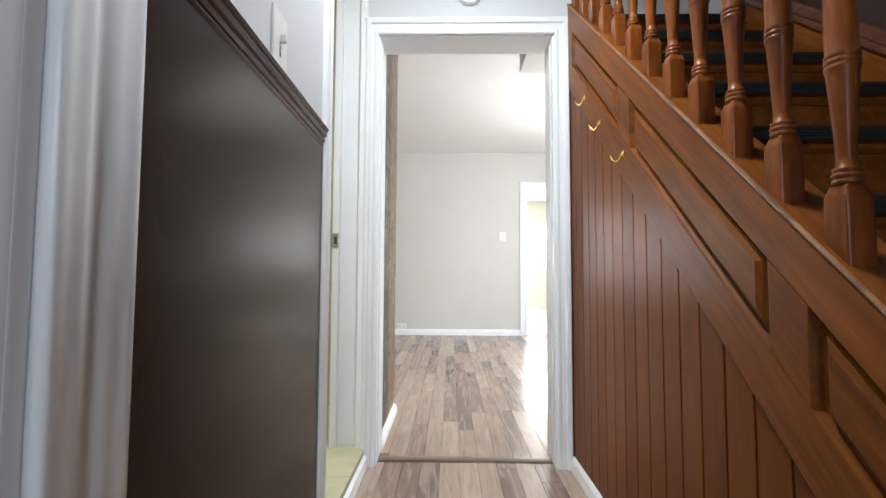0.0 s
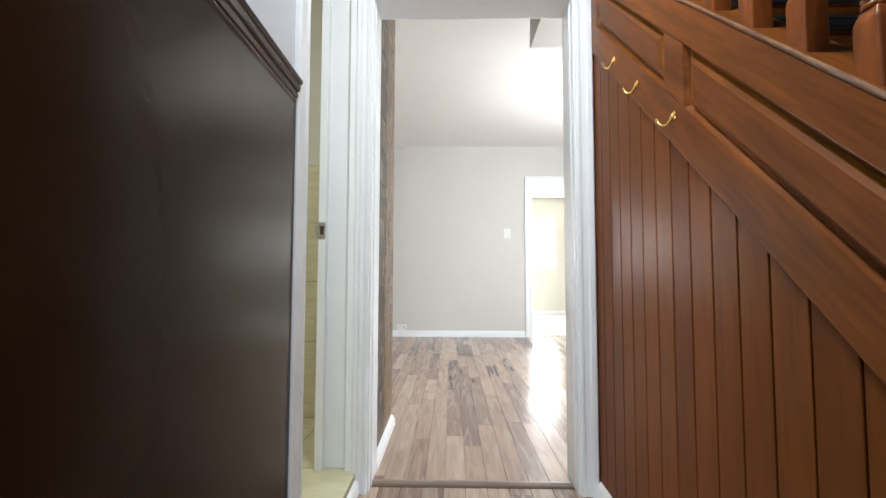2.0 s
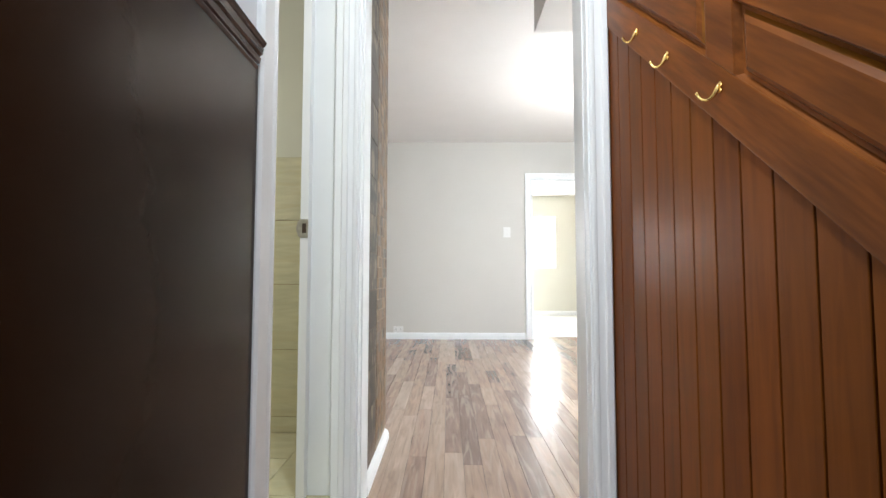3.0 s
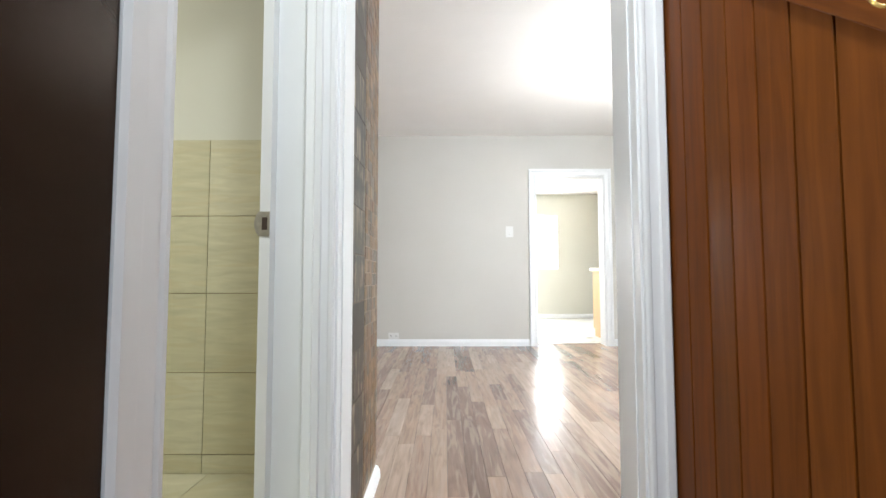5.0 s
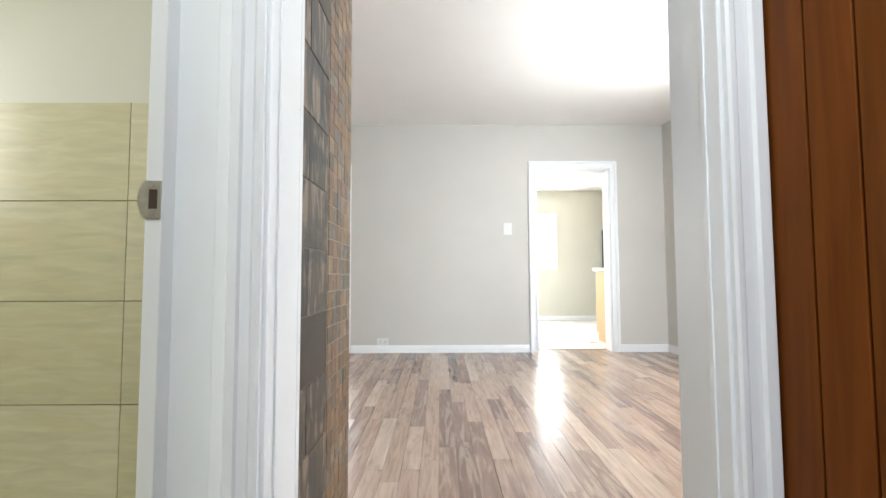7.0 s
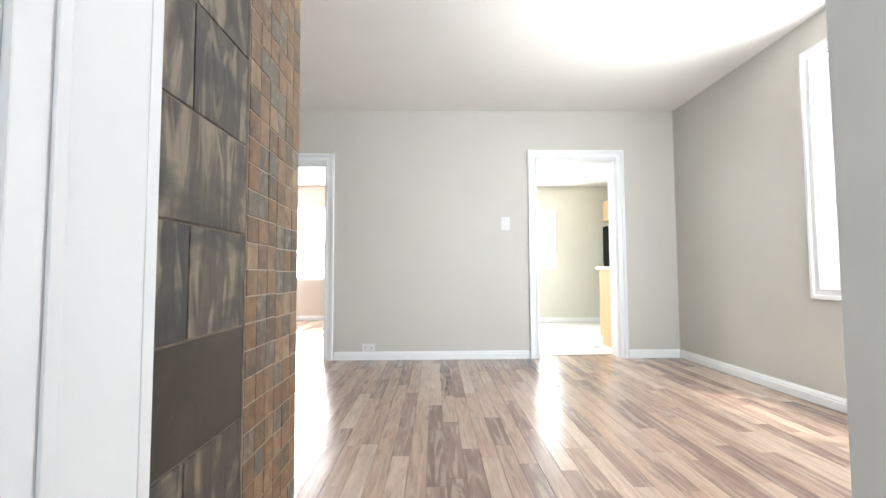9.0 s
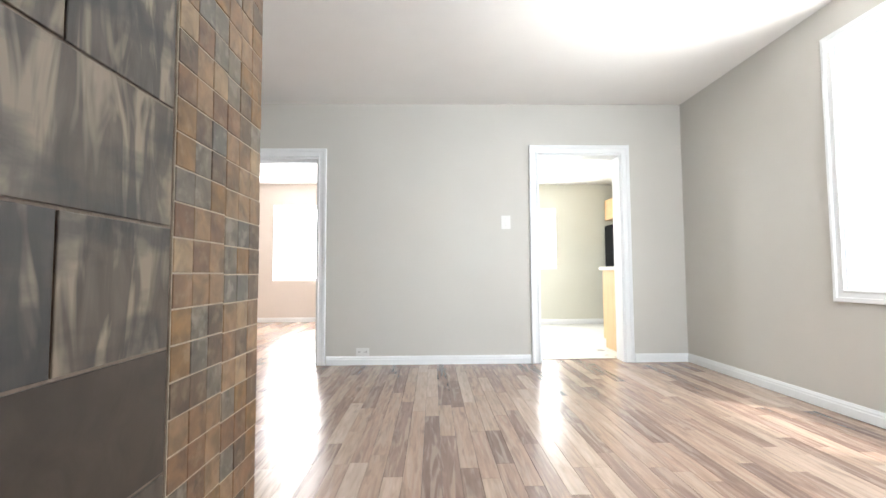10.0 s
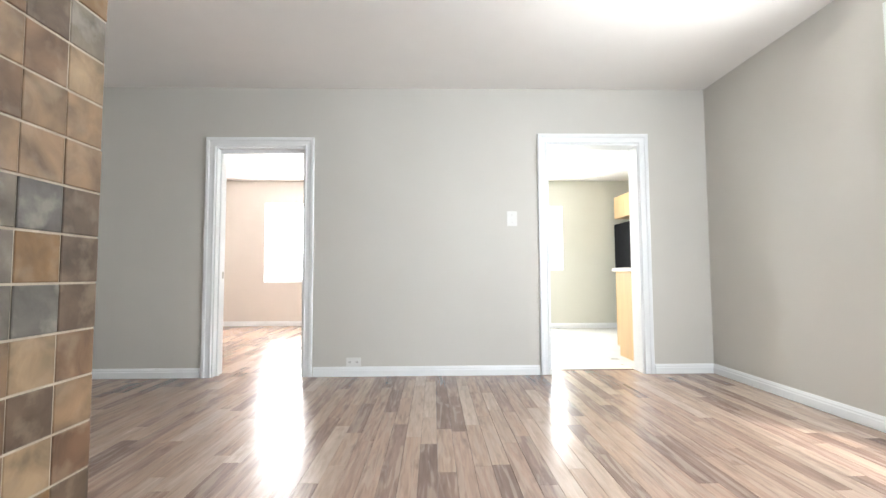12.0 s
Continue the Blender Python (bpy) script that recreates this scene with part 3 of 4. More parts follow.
# ---- baseboards ----
base = thing("baseboard", "white moulded baseboard round the living room", "baseboard", kind="structure")
P = skirting_profile(0.082)
for a, b, out in (((-3.4, NORTH, 0), (-1.932, NORTH, 0), (0, -1, 0)), ((-0.974, NORTH, 0), (0.977, NORTH, 0), (0, -1, 0)), ((1.984, NORTH, 0), (EAST, NORTH, 0), (0, -1, 0)),
                  ((EAST, NORTH - 0.015, 0.001), (EAST, SOUTH_FACE + 0.016, 0.009), (-1, 0, 0)), ((0.504, SOUTH_FACE, 0), (EAST, SOUTH_FACE, 0), (0, 1, 0)), ((-3.4, 2.868, 0), (-0.33, 2.868, 0), (0, 1, 0)),
                  ((-3.4, 2.88, 0), (-3.4, NORTH, 0), (1, 0, 0))):
    bm = bmesh.new()
    moulded(bm, a, b, (0, 0, 1), out, P)
    part("board", bm, M_TRIM, base)
base2 = thing("baseboard", "white moulded baseboard in the kitchen and bedroom", "baseboard", kind="structure")
for a, b, out in (((-0.35, 9.5, 0), (3.6, 9.5, 0), (0, -1, 0)), ((-4.4, 10.1, 0), (-0.52, 10.1, 0), (0, -1, 0)), ((-4.4, 6.43, 0), (-4.4, 10.1, 0), (1, 0, 0))):
    bm = bmesh.new()
    moulded(bm, a, b, (0, 0, 1), out, P)
    part("board", bm, M_TRIM, base2)
bm = bmesh.new()
moulded(bm, (-0.3145, SOUTH + 0.004, 0), (-0.3145, 2.875, 0), (0, 0, 1), (1, 0, 0), [(0, 0), (0, 0.022), (0.03, 0.02), (0.045, 0.012), (0.05, 0)])
one("baseboard_tiles", bm, M_TRIM, "low white baseboard under the stone tiles", "baseboard")
bm = bmesh.new()
moulded(bm, (-0.345, 1.462, 0), (-0.345, 2.094, 0), (0, 0, 1), (1, 0, 0), [(0, 0), (0, 0.014), (0.045, 0.013), (0.055, 0)])
one("baseboard_step", bm, M_TRIM, "low white baseboard below the bathroom step", "baseboard")
bm = bmesh.new()
moulded(bm, (0.570, 0.22, 0), (0.570, 2.085, 0), (0, 0, 1), (-1, 0, 0), [(0, 0), (0, 0.017), (0.045, 0.015), (0.06, 0.006), (0.06, 0)])
one("baseboard_stair", bm, M_TRIM, "low white baseboard under the stair panelling", "baseboard")

# ---- hall: wainscot, rail, switch, detector ----
one("wainscot", boxes((-0.3205, -0.3145, 0.5872, 1.3725, 0.0, 1.217), bevel=0.001), M_BROWN, "satin dark brown wainscot panel", "wainscot")
bm = bmesh.new()
moulded(bm, (-0.320, 0.5872, 1.200), (-0.320, 1.364, 1.204), (0, 0, 1), (1, 0, 0),
        [(0.0000, 0), (0.0000, 0.006), (0.0048, 0.009), (0.0078, 0.009), (0.0086, 0.0065), (0.0098, 0.0065), (0.0114, 0.0115), (0.0198, 0.0135), (0.0228, 0.0110), (0.0246, 0.0110),
         (0.0270, 0.0160), (0.0378, 0.0185), (0.0402, 0.0165), (0.0420, 0.0205), (0.0486, 0.0235), (0.0528, 0.0200), (0.0528, 0)])
one("chair_rail", bm, M_RAIL, "dark walnut moulded chair rail on the hall wall", "chair rail")
sw = thing("light_switch", "white plastic toggle light switch on the hall wall", "light switch")
part("plate", boxes((-0.320, -0.314, 0.975, 1.055, 1.268, 1.386), bevel=0.002), M_PLASTIC, sw)
part("toggle", boxes((-0.314, -0.302, 1.010, 1.020, 1.322, 1.338), bevel=0.002), M_PLASTIC, sw)
part("screw", boxes((-0.3145, -0.3128, 1.012, 1.018, 1.294, 1.300)), M_STEEL, sw)


def lean(ob, to=9.0):
    """The hall's west wall runs a little out of square: ease a part of it out with the way along y."""
    for o in [ob] + list(ob.children_recursive):
        for v in (o.data.vertices if o.type == "MESH" else ()):
            if v.co.y < to:
                v.co.x -= 0.03 * (v.co.y - 0.59)


for name in ("wall_hall_west", "wainscot", "chair_rail", "light_switch"):
    lean(bpy.data.objects[name])
lean(bath_door, 1.6)
for o in bath_door.children:
    if o.name.startswith("head"):
        lean(o)
# Made-up fixture above the view, to go with the hall's overhead fill.
lamp = thing("ceiling_light", "round white flush ceiling light, added unseen in the hall", "ceiling light")
bm = bmesh.new()
disc(bm, (0.10, 1.10, H), (0, 0, -1), 0.15, 0.05, 32)
part("base", bm, M_PLASTIC, lamp)
# Made-up fixture for the hidden kitchen fill.
klamp = thing("ceiling_light", "round white flush ceiling light, added unseen in the kitchen", "ceiling light")
bm = bmesh.new()
disc(bm, (0.50, 7.9, 2.385), (0, 0, -1), 0.19, 0.05, 32)
part("base", bm, M_PLASTIC, klamp)
hook = thing("ceiling_hook", "small steel screw hook in the living room ceiling", "hook")
bm = bmesh.new()
tube(bm, [(1.108, 4.22, H + 0.004), (1.108, 4.22, H - 0.008)] + [(1.108 + 0.009 * math.sin(a), 4.22, H - 0.017 + 0.009 * math.cos(a)) for a in (0.0, 0.7, 1.4, 2.1, 2.8, 3.5, 4.2)], 0.0022)
part("shank", bm, M_STEEL, hook)
det = thing("smoke_detector", "round white smoke detector on the wall above the opening", "smoke detector")
bm = bmesh.new()
disc(bm, (0.113, 2.108, 2.137), (0, -1, 0), 0.058, 0.022, 32)
part("base", bm, M_PLASTIC, det)
bm = bmesh.new()
disc(bm, (0.113, 2.086, 2.137), (0, -1, 0), 0.040, 0.012, 32, dome=0.004)
part("cover", bm, M_PLASTIC, det)

# ---- stair ----
stair = thing("staircase", "varnished reddish brown wooden stair with black tread pads", "staircase")
RUN, RISE, Y0 = 0.2125, 0.191, 0.669
for n in range(-3, 11):
    y, z = Y0 + RUN * n, 0.184 + 0.9 * (Y0 + RUN * n)
    bm = bmesh.new()
    box(bm, 0.616, 1.288, y, y + RUN + 0.03, z - 0.032, z, bevel=0.006)
    t = part("tread", bm, M_WOOD, stair)
    bm = bmesh.new()
    box(bm, 0.655, 1.25, y - 0.004, y + 0.17, z - 0.030, z + 0.004, bevel=0.003)
    for k in range(4):
        box(bm, 0.655, 1.25, y - 0.007, y - 0.003, z - 0.027 + k * 0.007, z - 0.0235 + k * 0.007)
    part("tread_pad", bm, M_RUNNER, t, "black ribbed rubber tread pad")
    bm = bmesh.new()
    box(bm, 0.616, 1.288, y + 0.025, y + 0.043, z - RISE + 0.002, z - 0.033)
    part("riser", bm, M_WOOD, stair)
    bm = bmesh.new()
    moulded(bm, (0.616, y + 0.025, z - 0.052), (1.288, y + 0.025, z - 0.052), (0, 0, 1), (0, -1, 0), [(0, 0), (0, 0.004), (0.01, 0.012), (0.019, 0.014), (0.019, 0)])
    part("nosing_moulding", bm, M_WOOD, stair)
bm = bmesh.new()
slanted(bm, 1.272, 1.298, 0.05, 3.0, -0.05, 0.235, SL)
part("wall_string", bm, M_WOOD, stair)
bm = bmesh.new()
slanted(bm, 1.255, 1.298, 0.05, 3.0, 0.236, 0.262, SL, bevel=0.005)
slanted(bm, 1.265, 1.298, 0.05, 3.0, 0.262, 0.305, SL, bevel=0.005)
part("string_moulding", bm, M_RAIL, stair)

# closed string with raised panels
XF = 0.558
string = part("outer_string", (lambda b: (slanted(b, XF + 0.018, 0.616, 0.26, 2.086, -0.190, 0.1855, SL), b)[1])(bmesh.new()), M_WOOD, stair)
for nm, y0, y1, v0, v1 in (("top_rail", 0.26, 2.086, 0.0865, 0.1855), ("bottom_rail", 0.26, 2.086, -0.190, -0.0665), ("stile", 2.022, 2.086, -0.066, 0.086),
                           ("stile", 1.425, 1.515, -0.066, 0.086), ("stile", 0.792, 0.873, -0.066, 0.086), ("stile", 0.26, 0.30, -0.066, 0.086)):
    bm = bmesh.new()
    slanted(bm, XF, XF + 0.0175, y0, y1, v0, v1, SL, bevel=0.0025)
    part(nm, bm, M_WOOD, string)


def raised_panel(y0, y1):
    """A fielded panel in the string: a cove round the opening and a bevelled raised field."""
    bm = bmesh.new()
    loops = []
    for ins, x in ((0.0, XF + 0.003), (0.007, XF + 0.0145), (0.016, XF + 0.0165), (0.023, XF + 0.0075), (0.034, XF + 0.002)):
        loops.append([bm.verts.new((x, y, v + SL * y)) for y, v in ((y0 + ins, -0.066 + ins), (y1 - ins, -0.066 + ins), (y1 - ins, 0.086 - ins), (y0 + ins, 0.086 - ins))])
    for k, (lo, hi) in enumerate(zip(loops, loops[1:])):
        for i in range(4):
            f = bm.faces.new((lo[i], lo[(i + 1) % 4], hi[(i + 1) % 4], hi[i]))
            # this ring of the bevel carries the painted light
            f.material_index = 1 if k == 2 else 0
    bm.faces.new(loops[-1])
    part("raised_panel", bm, M_WOOD, string).data.materials.append(M_LIT_BEVEL)


for a, b in ((1.515, 2.022), (0.873, 1.425), (0.30, 0.792)):
    raised_panel(a, b)
bm = bmesh.new()
slanted(bm, XF - 0.002, 0.658, 0.26, 2.086, 0.186, 0.197, SL, bevel=0.004)
cap = part("string_cap", bm, M_WOOD, stair)
bm = bmesh.new()
slanted(bm, XF - 0.0032, XF + 0.0035, 0.262, 2.084, 0.1915, 0.1982, SL, bevel=0.0016)
part("worn_edge", bm, M_WORN, cap, "worn pale edge of the stair string")

BAL = [(0.0159, 0.1038), (0.0182, 0.1074), (0.0182, 0.1118), (0.0155, 0.1135), (0.0182, 0.1153), (0.0182, 0.1206), (0.0150, 0.1223), (0.0167, 0.1241), (0.0167, 0.1285), (0.0127, 0.1311), (0.0120, 0.1452), (0.0139, 0.1830), (0.0167, 0.2270), (0.0190, 0.2596), (0.0197, 0.2684), (0.0213, 0.2719), (0.0213, 0.2763), (0.0190, 0.2781), (0.0213, 0.2798), (0.0213, 0.2851), (0.0190, 0.2869), (0.0209, 0.2886), (0.0209, 0.2930), (0.0194, 0.2966), (0.0197, 0.3344), (0.0185, 0.3872), (0.0150, 0.4488), (0.0132, 0.4928), (0.0170, 0.5016), (0.0170, 0.5104)]


def baluster(y):
    zc = 0.190 + SL * y
    b = thing("baluster", "turned reddish brown wooden baluster on the stair string", "baluster", "balusters of the stair", at=(0.589, y, zc))
    bm = bmesh.new()
    s = 0.0197
    low = [bm.verts.new((x * s, q * s, SL * q * s)) for x, q in ((-1, -1), (1, -1), (1, 1), (-1, 1))]
    mid = [bm.verts.new((x * s, q * s, 0.088)) for x, q in ((-1, -1), (1, -1), (1, 1), (-1, 1))]
    sh = [bm.verts.new((x * s * 0.72, q * s * 0.74, 0.105)) for x, q in ((-1, -1), (1, -1), (1, 1), (-1, 1))]
    for lo, hi in ((low, mid), (mid, sh)):
        for i in range(4):
            bm.faces.new((lo[i], lo[(i + 1) % 4], hi[(i + 1) % 4], hi[i]))
    bm.faces.new(low[::-1])
    bm.faces.new(sh)
    edges = [e for e in bm.edges if not all(v in low for v in e.verts)]
    bmesh.ops.bevel(bm, geom=edges, offset=0.003, segments=2, profile=0.5, affect="EDGES")
    part("base_block", bm, M_TURNED, b)
    bm = bmesh.new()
    lathe(bm, 0, 0, 0, BAL, 24)
    part("turned_shaft", bm, M_TURNED, b)
    bm = bmesh.new()
    box(bm, -0.019, 0.019, -0.019, 0.019, 0.510, 0.616)
    part("top_block", bm, M_TURNED, b)
    return b


first = baluster(0.5165)
for i in range(1, 14):
    y = 0.5165 + 0.1175 * i
    copy_thing(first, pose(0.589, y, 0.190 + SL * y))
rail = thing("handrail", "varnished wooden handrail over the balusters", "handrail")
bm = bmesh.new()
slanted(bm, 0.559, 0.619, 0.40, 2.10, 0.788, 0.848, SL, bevel=0.012)
part("rail", bm, M_WOOD, rail)

# beadboard under the string
bead = thing("wall_beadboard", "varnished tongue and groove panelling under the stair", "panelling", kind="structure")
part("backing", (lambda b: ([box(b, 0.5785, 0.614, 0.25 + 0.1 * k, 0.35 + 0.1 * k if k < 18 else 2.086, -0.05, max(0.02, SL * (0.25 + 0.1 * k) - 0.17)) for k in range(19)], b)[1])(bmesh.new()), M_DARKHOLE, bead)
bm = bmesh.new()
PW = 0.0837
prof = [(-PW / 2 + 0.0021, 0.012), (-PW / 2 + 0.0021, 0.0012), (-PW / 2 + 0.0034, 0.0), (PW / 2 - 0.0034, 0.0), (PW / 2 - 0.0021, 0.0012), (PW / 2 - 0.0021, 0.012)]
lo = [bm.verts.new((d, u, 0)) for u, d in prof]
hi = [bm.verts.new((d, u, 1.0)) for u, d in prof]
for i in range(6):
    bm.faces.new((lo[i], lo[(i + 1) % 6], hi[(i + 1) % 6], hi[i]))
bm.faces.new(lo[::-1])
bm.faces.new(hi)
bead_mesh = mesh_of("plank", bm, M_WOODV)
for k in range(22):
    y = 2.0588 - PW * k
    top = SL * y - 0.12
    if top > 0.05:
        piece("plank", bead_mesh, bead, (0.567, y, 0.0), (1, 1, top))


def coat_hook(y, z):
    hk = thing("coat_hook", "small polished brass coat hook on the stair panelling", "coat hook", "brass hooks on the stair panelling", at=(XF, y, z))
    bm = bmesh.new()
    disc(bm, (0, 0, 0.006), (-1, 0, 0), 0.0065, 0.004, 16)
    disc(bm, (0, 0, -0.005), (-1, 0, 0), 0.0055, 0.004, 16)
    part("rosette", bm, M_BRASS, hk)
    bm = bmesh.new()
    pts = [(-0.003, 0, 0.007), (-0.007, 0, -0.001), (-0.012, 0, -0.010), (-0.019, 0, -0.0155), (-0.027, 0, -0.017), (-0.035, 0, -0.0135), (-0.041, 0, -0.007), (-0.045, 0, 0.001)]
    pts = [(x * 0.55 - 0.0015, -x * 0.84, z) for x, y, z in pts]
    tube(bm, pts, [0.0042, 0.0048, 0.0042, 0.0032, 0.0029, 0.0030, 0.0034, 0.0040], 10)
    part("arm", bm, M_BRASS, hk)
    bm = bmesh.new()
    lathe(bm, -0.0265, 0.0382, 0.0005, [(0.001, 0), (0.0038, 0.001), (0.0042, 0.003), (0.003, 0.005), (0.001, 0.006)], 12)
    part("tip", bm, M_BRASS, hk)
    return hk


h1 = coat_hook(1.846, 1.536)
for y, z in ((1.672, 1.378), (1.466, 1.210)):
    copy_thing(h1, pose(XF, y, z))


# ---- windows ----
def window_part(d, nm, bm, mat=M_TRIM):
    return part(nm, bm, mat, d)


w1 = thing("window_1", "white framed living room window, bright with daylight", "window", kind="structure")
y0, y1, z0, z1 = 3.53, 4.565, 0.748, 2.248
p = casing_profile(0.075)
for a, b, ac in (((EAST, y1 - 0.004, z0 + 0.004), (EAST, y1 - 0.004, z1 - 0.004), (0, 1, 0)), ((EAST, y0 + 0.004, z0 + 0.004), (EAST, y0 + 0.004, z1 - 0.004), (0, -1, 0)),
                 ((EAST, y0 + 0.004, z1 - 0.004), (EAST, y1 - 0.004, z1 - 0.004), (0, 0, 1)), ((EAST, y0 + 0.004, z0 + 0.004), (EAST, y1 - 0.004, z0 + 0.004), (0, 0, -1))):
    bm = bmesh.new()
    moulded(bm, a, b, ac, (-1, 0, 0), p, -1, 1)
    part("window_casing", bm, M_TRIM, w1)


def sash(d, axis, at, a0, a1, z0, z1, depth, mid):
    """Lining, sash bars and panes of a window in the plane at, from a0 to a1."""
    def put(nm, u0, u1, w0, w1, n0, n1, mat=M_TRIM):
        bm = bmesh.new()
        if axis == "x":
            box(bm, n0, n1, u0, u1, w0, w1, bevel=0.002 if mat is M_TRIM else 0)
        else:
            box(bm, u0, u1, n0, n1, w0, w1, bevel=0.002 if mat is M_TRIM else 0)
        return part(nm, bm, mat, d)
    put("lining", a0, a0 + 0.015, z0, z1, at + 0.001, at + depth)
    put("lining", a1 - 0.015, a1, z0, z1, at + 0.001, at + depth)
    put("lining", a0 + 0.015, a1 - 0.015, z1 - 0.015, z1, at + 0.001, at + depth)
    put("window_sill", a0 + 0.015, a1 - 0.015, z0, z0 + 0.018, at + 0.001, at + depth)
    n0, n1 = at + 0.075, at + 0.11
    put("sash_bar", a0 + 0.015, a0 + 0.05, z0 + 0.018, z1 - 0.015, n0, n1)
    put("sash_bar", a1 - 0.05, a1 - 0.015, z0 + 0.018, z1 - 0.015, n0, n1)
    put("sash_bar", a0 + 0.05, a1 - 0.05, z0 + 0.018, z0 + 0.055, n0, n1)
    put("sash_bar", a0 + 0.05, a1 - 0.05, z1 - 0.05, z1 - 0.015, n0, n1)
    if mid:
        m = (a0 + a1) / 2
        put("sash_bar", m - 0.02, m + 0.02, z0 + 0.055, z1 - 0.05, n0, n1)
    g = put("pane", a0 + 0.05, a1 - 0.05, z0 + 0.055, z1 - 0.05, at + 0.09, at + 0.094, M_GLASS)
    g.visible_shadow = False


sash(w1, "x", EAST, y0, y1, z0, z1, 0.178, False)
# Frame added round the south fill's opening; never in view.
w4 = thing("window_4", "white framed window added unseen beside the hall opening, for fill light", "window", kind="structure")
for a0, a1, b0, b1 in ((1.62, 1.66, 0.745, 2.10), (2.34, 2.38, 0.745, 2.10), (1.66, 2.34, 0.745, 0.785), (1.66, 2.34, 2.06, 2.10)):
    part("sash_bar", boxes((a0, a1, 2.18, 2.22, b0, b1), bevel=0.002), M_TRIM, w4)
w2 = thing("window_2", "white framed kitchen window, bright with daylight", "window", kind="structure")
sash(w2, "y", 9.5, 1.20, 2.165, 0.925, 1.975, 0.178, False)
w3 = thing("window_3", "white framed bedroom window, bright with daylight", "window", kind="structure")
sash(w3, "y", 10.1, -2.875, -1.65, 0.74, 2.13, 0.178, False)

# ---- living room fittings ----
out = thing("wall_outlet", "white plastic wall outlet just above the baseboard", "outlet")
part("plate", boxes((-0.692, -0.567, 6.237, NORTH, 0.0835, 0.158), bevel=0.002), M_PLASTIC, out)
for x in (-0.66, -0.60):
    part("socket", boxes((x - 0.017, x + 0.017, 6.2345, 6.2375, 0.105, 0.137), bevel=0.001), M_PLASTIC, out)
    for dx in (-0.006, 0.006):
        part("slot", boxes((x + dx - 0.0015, x + dx + 0.0015, 6.2335, 6.236, 0.114, 0.130)), M_DARKHOLE, out)
sw2 = thing("light_switch", "white plastic toggle light switch beside the kitchen doorway", "light switch")
part("plate", boxes((0.708, 0.797, 6.237, NORTH, 1.290, 1.420), bevel=0.002), M_PLASTIC, sw2)
part("toggle", boxes((0.747, 0.758, 6.222, 6.237, 1.348, 1.362), bevel=0.002), M_PLASTIC, sw2)
for z in (1.322, 1.388):
    part("screw", boxes((0.750, 0.755, 6.2355, 6.2375, z - 0.0025, z + 0.0025)), M_STEEL, sw2)

# ---- kitchen ----
cab = thing("base_cabinet", "pale maple kitchen base cabinet with a recessed toe kick", "cabinet")
part("body", boxes((2.05, 3.59, 6.425, 7.17, 0.10, 0.888), bevel=0.002), M_MAPLE, cab)
part("end_panel", boxes((2.044, 2.0495, 6.425, 7.165, 0.10, 0.888), (2.044, 2.0495, 6.425, 7.10, 0.0, 0.0995)), M_MAPLE, cab)
part("toe_kick", boxes((2.05, 3.59, 6.425, 7.09, 0.0, 0.0995)), M_MAPLE, cab)
wt = thing("worktop", "pale laminate worktop on the base cabinet", "worktop")
part("slab", boxes((2.015, 3.595, 6.425, 7.20, 0.889, 0.928), bevel=0.006), M_COUNTER, wt)
fr = thing("refrigerator", "black refrigerator standing by the kitchen wall", "refrigerator")
part("body", boxes((2.985, 3.59, 8.60, 9.30, 0.03, 1.64), bevel=0.012), M_BLACK, fr)
part("door", boxes((2.92, 2.981, 8.60, 9.30, 0.06, 0.80), bevel=0.012), M_BLACK, fr)
part("door", boxes((2.92, 2.981, 8.60, 9.30, 0.81, 1.64), bevel=0.012), M_BLACK, fr)
for x in (3.02, 3.5):
    for y in (8.65, 9.2):
        part("foot", boxes((x, x + 0.04, y, y + 0.04, -0.004, 0.03)), M_BLACK, fr)
up = thing("wall_cabinet", "pale maple wall cabinet above the refrigerator", "cabinet")
part("body", boxes((2.95, 3.599, 8.60, 9.30, 1.73, 2.07), bevel=0.002), M_MAPLE, up)
part("door", boxes((2.93, 2.9485, 8.602, 8.948, 1.732, 2.068), bevel=0.003), M_MAPLE, up)
part("door", boxes((2.93, 2.9485, 8.952, 9.298, 1.732, 2.068), bevel=0.003), M_MAPLE, up)

# ---- tiles on the wall beside the opening ----
tw = thing("wall_tiles", "slate look tiles and small stone mosaic on the wall", "wall tiles", kind="structure")


def tile_mesh(name, mat, w, h, d, chamfer):
    """A tile on the y-z plane whose face looks along +x."""
    bm = bmesh.new()
    a = [bm.verts.new((0, y, z)) for y, z in ((0, 0), (w, 0), (w, h), (0, h))]
    b = [bm.verts.new((d - chamfer, y, z)) for y, z in ((0, 0), (w, 0), (w, h), (0, h))]
    c = chamfer * 1.5
    e = [bm.verts.new((d, y, z)) for y, z in ((c, c), (w - c, c), (w - c, h - c), (c, h - c))]
    for lo, hi in ((a, b), (b, e)):
        for i in range(4):
            bm.faces.new((lo[i], lo[(i + 1) % 4], hi[(i + 1) % 4], hi[i]))
    bm.faces.new(a[::-1])
    bm.faces.new(e)
    return mesh_of(name, bm, mat)


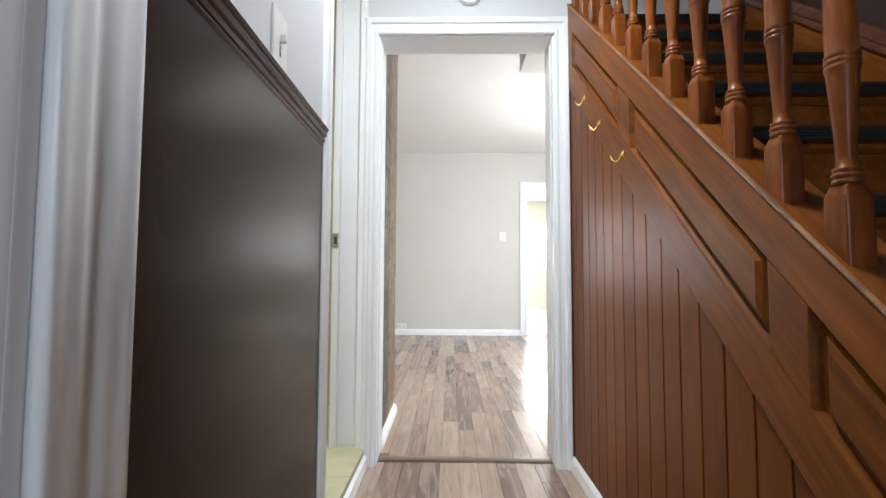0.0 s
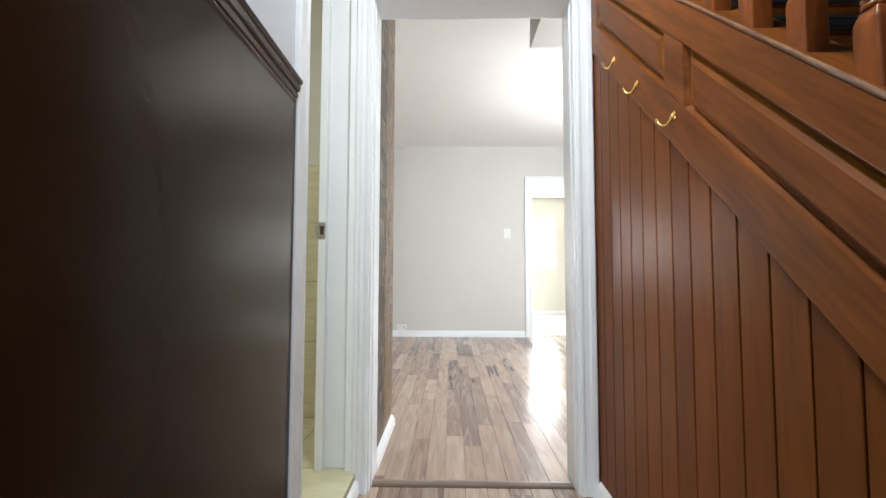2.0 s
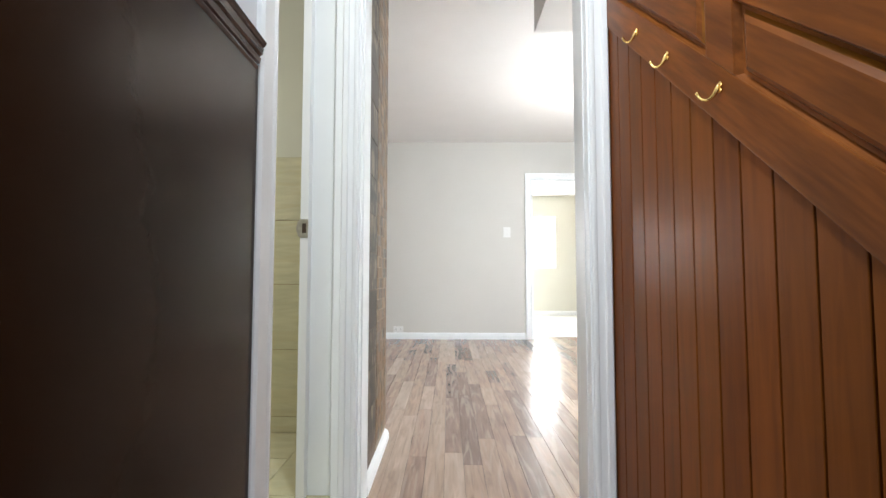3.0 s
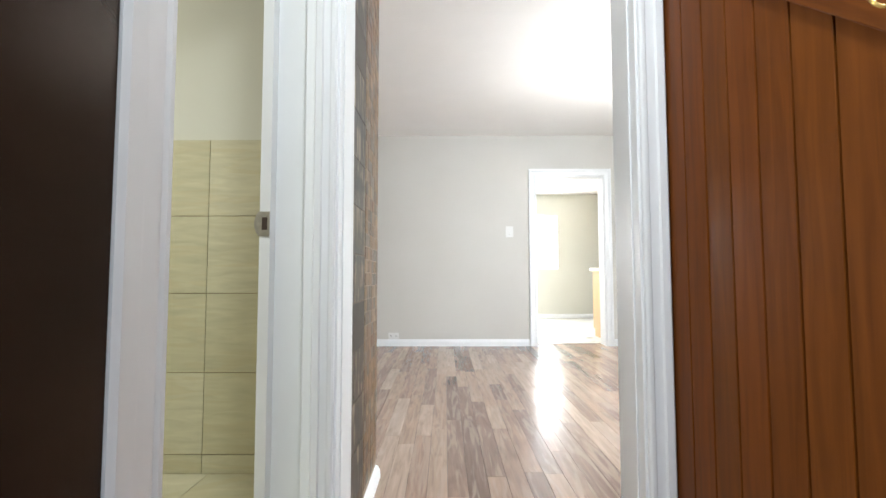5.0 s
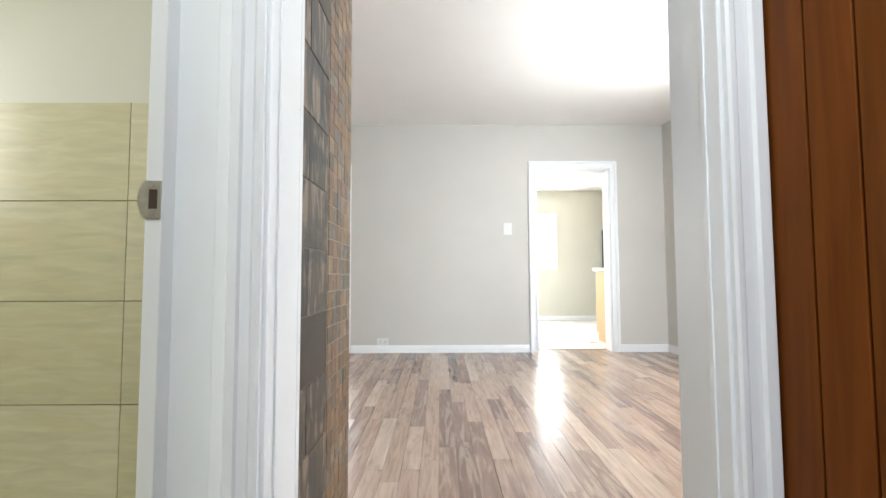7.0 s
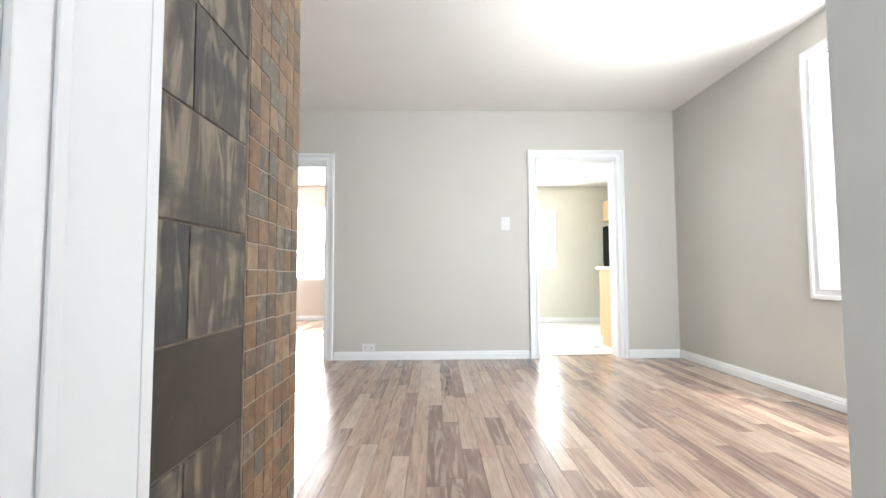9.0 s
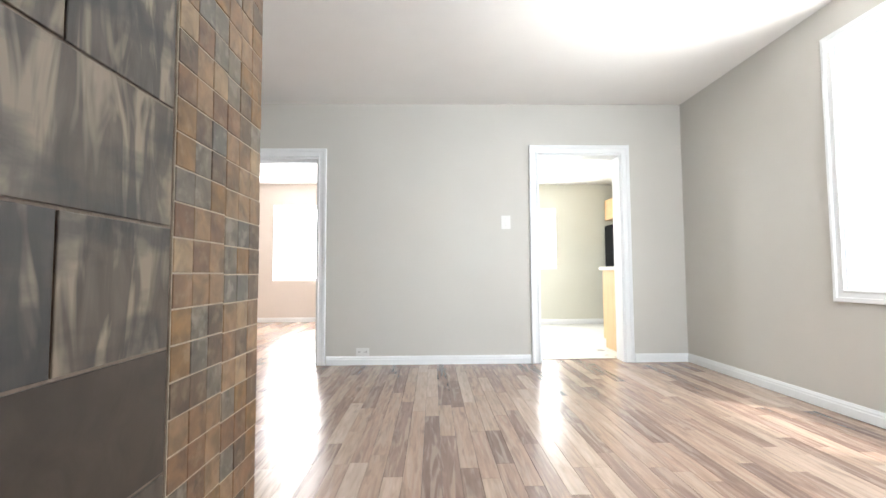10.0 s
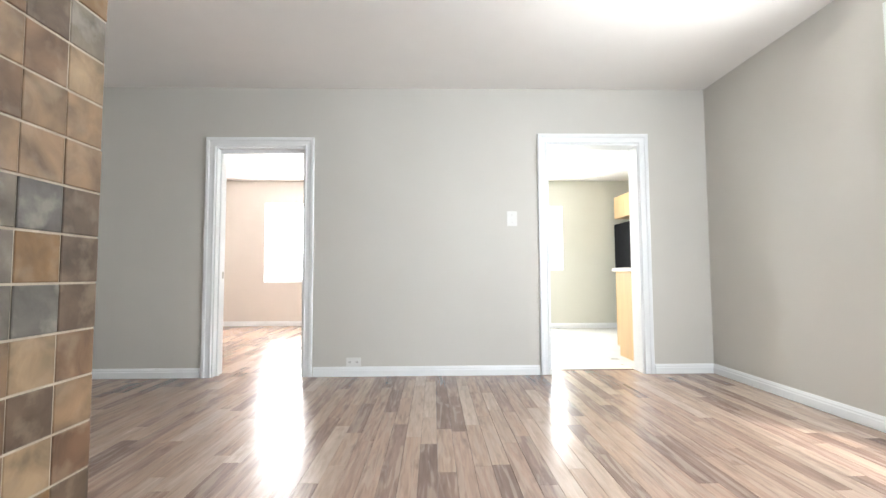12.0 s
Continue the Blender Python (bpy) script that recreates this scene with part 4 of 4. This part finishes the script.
G = 0.004
XT = -0.3145
big = tile_mesh("slate_tile", M_SLATE, 0.277 - G, 0.1605 - G, 0.0032, 0.0006)
plain = tile_mesh("slate_tile", M_SLATE_PLAIN, 0.277 - G, 0.1605 - G, 0.0032, 0.0006)
left = tile_mesh("slate_tile", M_SLATE, 0.096 - G, 0.1605 - G, 0.0032, 0.0006)
right = tile_mesh("slate_tile", M_SLATE, 0.181 - G, 0.1605 - G, 0.0032, 0.0006)
for r in range(16):
    z = 0.765 + 0.1605 * (r - 4)
    if z < 0.052 or z + 0.1605 > H:
        continue
    jit = random.uniform(-0.0006, 0.0006)
    if r % 2:
        piece("slate_tile", plain if r in (3, 9) else big, tw, (XT + jit, 2.296, z))
    else:
        piece("slate_tile", left, tw, (XT + jit, 2.296, z))
        piece("slate_tile", right, tw, (XT - jit, 2.392, z))
SQ, RH = 0.0487, 0.0490
MOSAIC_MESH = {k: tile_mesh("mosaic_tile", m, SQ - 0.0010, RH - 0.0024, 0.0040, 0.0006) for k, m in MOSAIC.items()}
part("grout", boxes((XT - 0.001, XT + 0.0026, 2.5755, 2.8695, 0.055, H - 0.002)), M_MGROUT, tw)
# tones of the rows that show best, from low to high, three tiles of each strip
ROWS_A = ["tbt", "ddg", "ogd", "ogd", "btt", "lbt", "btb", "ggo", "ogd", "odg", "btb", "dtl", "lbg"]
ROWS_B = ["god", "tlb", "bdt", "tlb", "ggd", "god", "ggd", "ttt", "btt", "tbl", "bdg", "gdo", "goo"]
tone_rng = random.Random(4)
for r in range(50):
    z = 0.8635 + RH * (r - 16)
    if z < 0.052 or z + RH > H:
        continue
    for c in range(6):
        rows = ROWS_A if c < 3 else ROWS_B
        k = r - 11
        key = rows[k][c % 3] if 0 <= k < len(rows) else tone_rng.choice("ttbbbdggool")
        y = 2.5775 + SQ * c - (0.0004 if c < 3 else -0.0006) + 0.0003 * max(0, c - 3)
        piece("mosaic_tile", MOSAIC_MESH[key], tw, (XT + tone_rng.uniform(-0.0006, 0.0006), y, z + (-0.0022 if c > 2 else 0)))

# ---- bathroom tiles ----
bt = thing("wall_bath_tiles", "cream travertine look wall tiles with tan joints", "wall tiles", kind="structure")
part("grout", boxes((-2.4, -0.502, 2.720, 2.7235, BZ, 1.402)), M_BGROUT, bt)
bm = bmesh.new()
box(bm, 0, 1, -0.006, 0, 0, 1)
cream = mesh_of("bath_tile", bm, M_BTILE)
TW, TH = 0.563, 0.310
for r, (z0, z1) in enumerate(((0.157, 0.469), (0.472, 0.780), (0.783, 1.089), (1.092, 1.400), (BZ + 0.002, 0.154))):
    for c in range(-1, 4):
        xa, xb = -0.966 - TW * c, -0.966 - TW * (c - 1) - 0.003
        xb = min(xb, -0.503)
        xa = max(xa, -2.39)
        if xb > xa:
            piece("bath_tile", cream, bt, (xa, 2.7205, z0), (xb - xa, 1, z1 - z0))
bf = thing("floor_bath_tiles", "cream bathroom floor tiles with tan joints", "floor tiles", kind="structure")
bm = bmesh.new()
box(bm, 0, 0.297, 0, 0.297, -0.010, 0.0)
ft = mesh_of("floor_tile", bm, M_BTILE)
for i in range(7):
    for j in range(5):
        x0, y0 = -0.345 - 0.30 * (i + 1), 1.32 + 0.30 * j - 0.09
        ys = min(0.297, 2.719 - y0)
        if ys > 0.02:
            piece("floor_tile", ft, bf, (x0 + 0.003, y0, BZ), (1, ys / 0.297, 1))

# ---- laminate floors ----
fl = thing("floor_planks", "glossy mixed brown laminate planks", "floor", kind="structure")
PWID = 0.083
bm = bmesh.new()
a = [bm.verts.new((x, y, -0.010)) for x, y in ((0, 0), (1, 0), (1, 1), (0, 1))]
b = [bm.verts.new((x, y, 0.0)) for x, y in ((0, 0), (1, 0), (1, 1), (0, 1))]
for i in range(4):
    bm.faces.new((a[i], a[(i + 1) % 4], b[(i + 1) % 4], b[i]))
bm.faces.new(a[::-1])
bm.faces.new(b)
plank = mesh_of("plank", bm, M_FLOOR)
rng = random.Random(11)


def courses(x0, x1, y0, y1, put):
    x = x0
    while x < x1 - 0.01:
        xe = min(x + PWID, x1)
        y = y0 - rng.uniform(0, 0.6)
        while y < y1:
            ln = rng.choice((0.42, 0.55, 0.7, 0.9, 1.1, 1.35))
            ya, yb = max(y, y0), min(y + ln, y1)
            if yb - ya > 0.02:
                put(x, xe, ya, yb)
            y += ln
        x = xe


def as_piece(x, xe, ya, yb):
    ya = max(ya, 2.866) if x < -0.40 else ya
    if yb - ya < 0.02:
        return
    piece("plank", plank, fl, (x + 0.0003, ya + 0.0004, 0), (xe - x - 0.0016, yb - ya - 0.0012, 1))


courses(-2.0, EAST, 2.2125, 6.42, as_piece)
courses(-0.345, 0.570, 0.9, 2.1525, as_piece)
rest = bmesh.new()


def as_rest(x, xe, ya, yb):
    box(rest, x + 0.0003, xe - 0.0003, ya + 0.0003, yb - 0.0003, -0.010, 0.0)


courses(-3.4, -2.0, 2.866, 6.42, as_rest)
courses(-0.345, 0.570, -1.6, 0.9, as_rest)
courses(-4.4, -0.512, 6.42, 10.1, as_rest)
tagged(part("plank_field", rest, M_FLOORFAR, fl), kind="stuff")
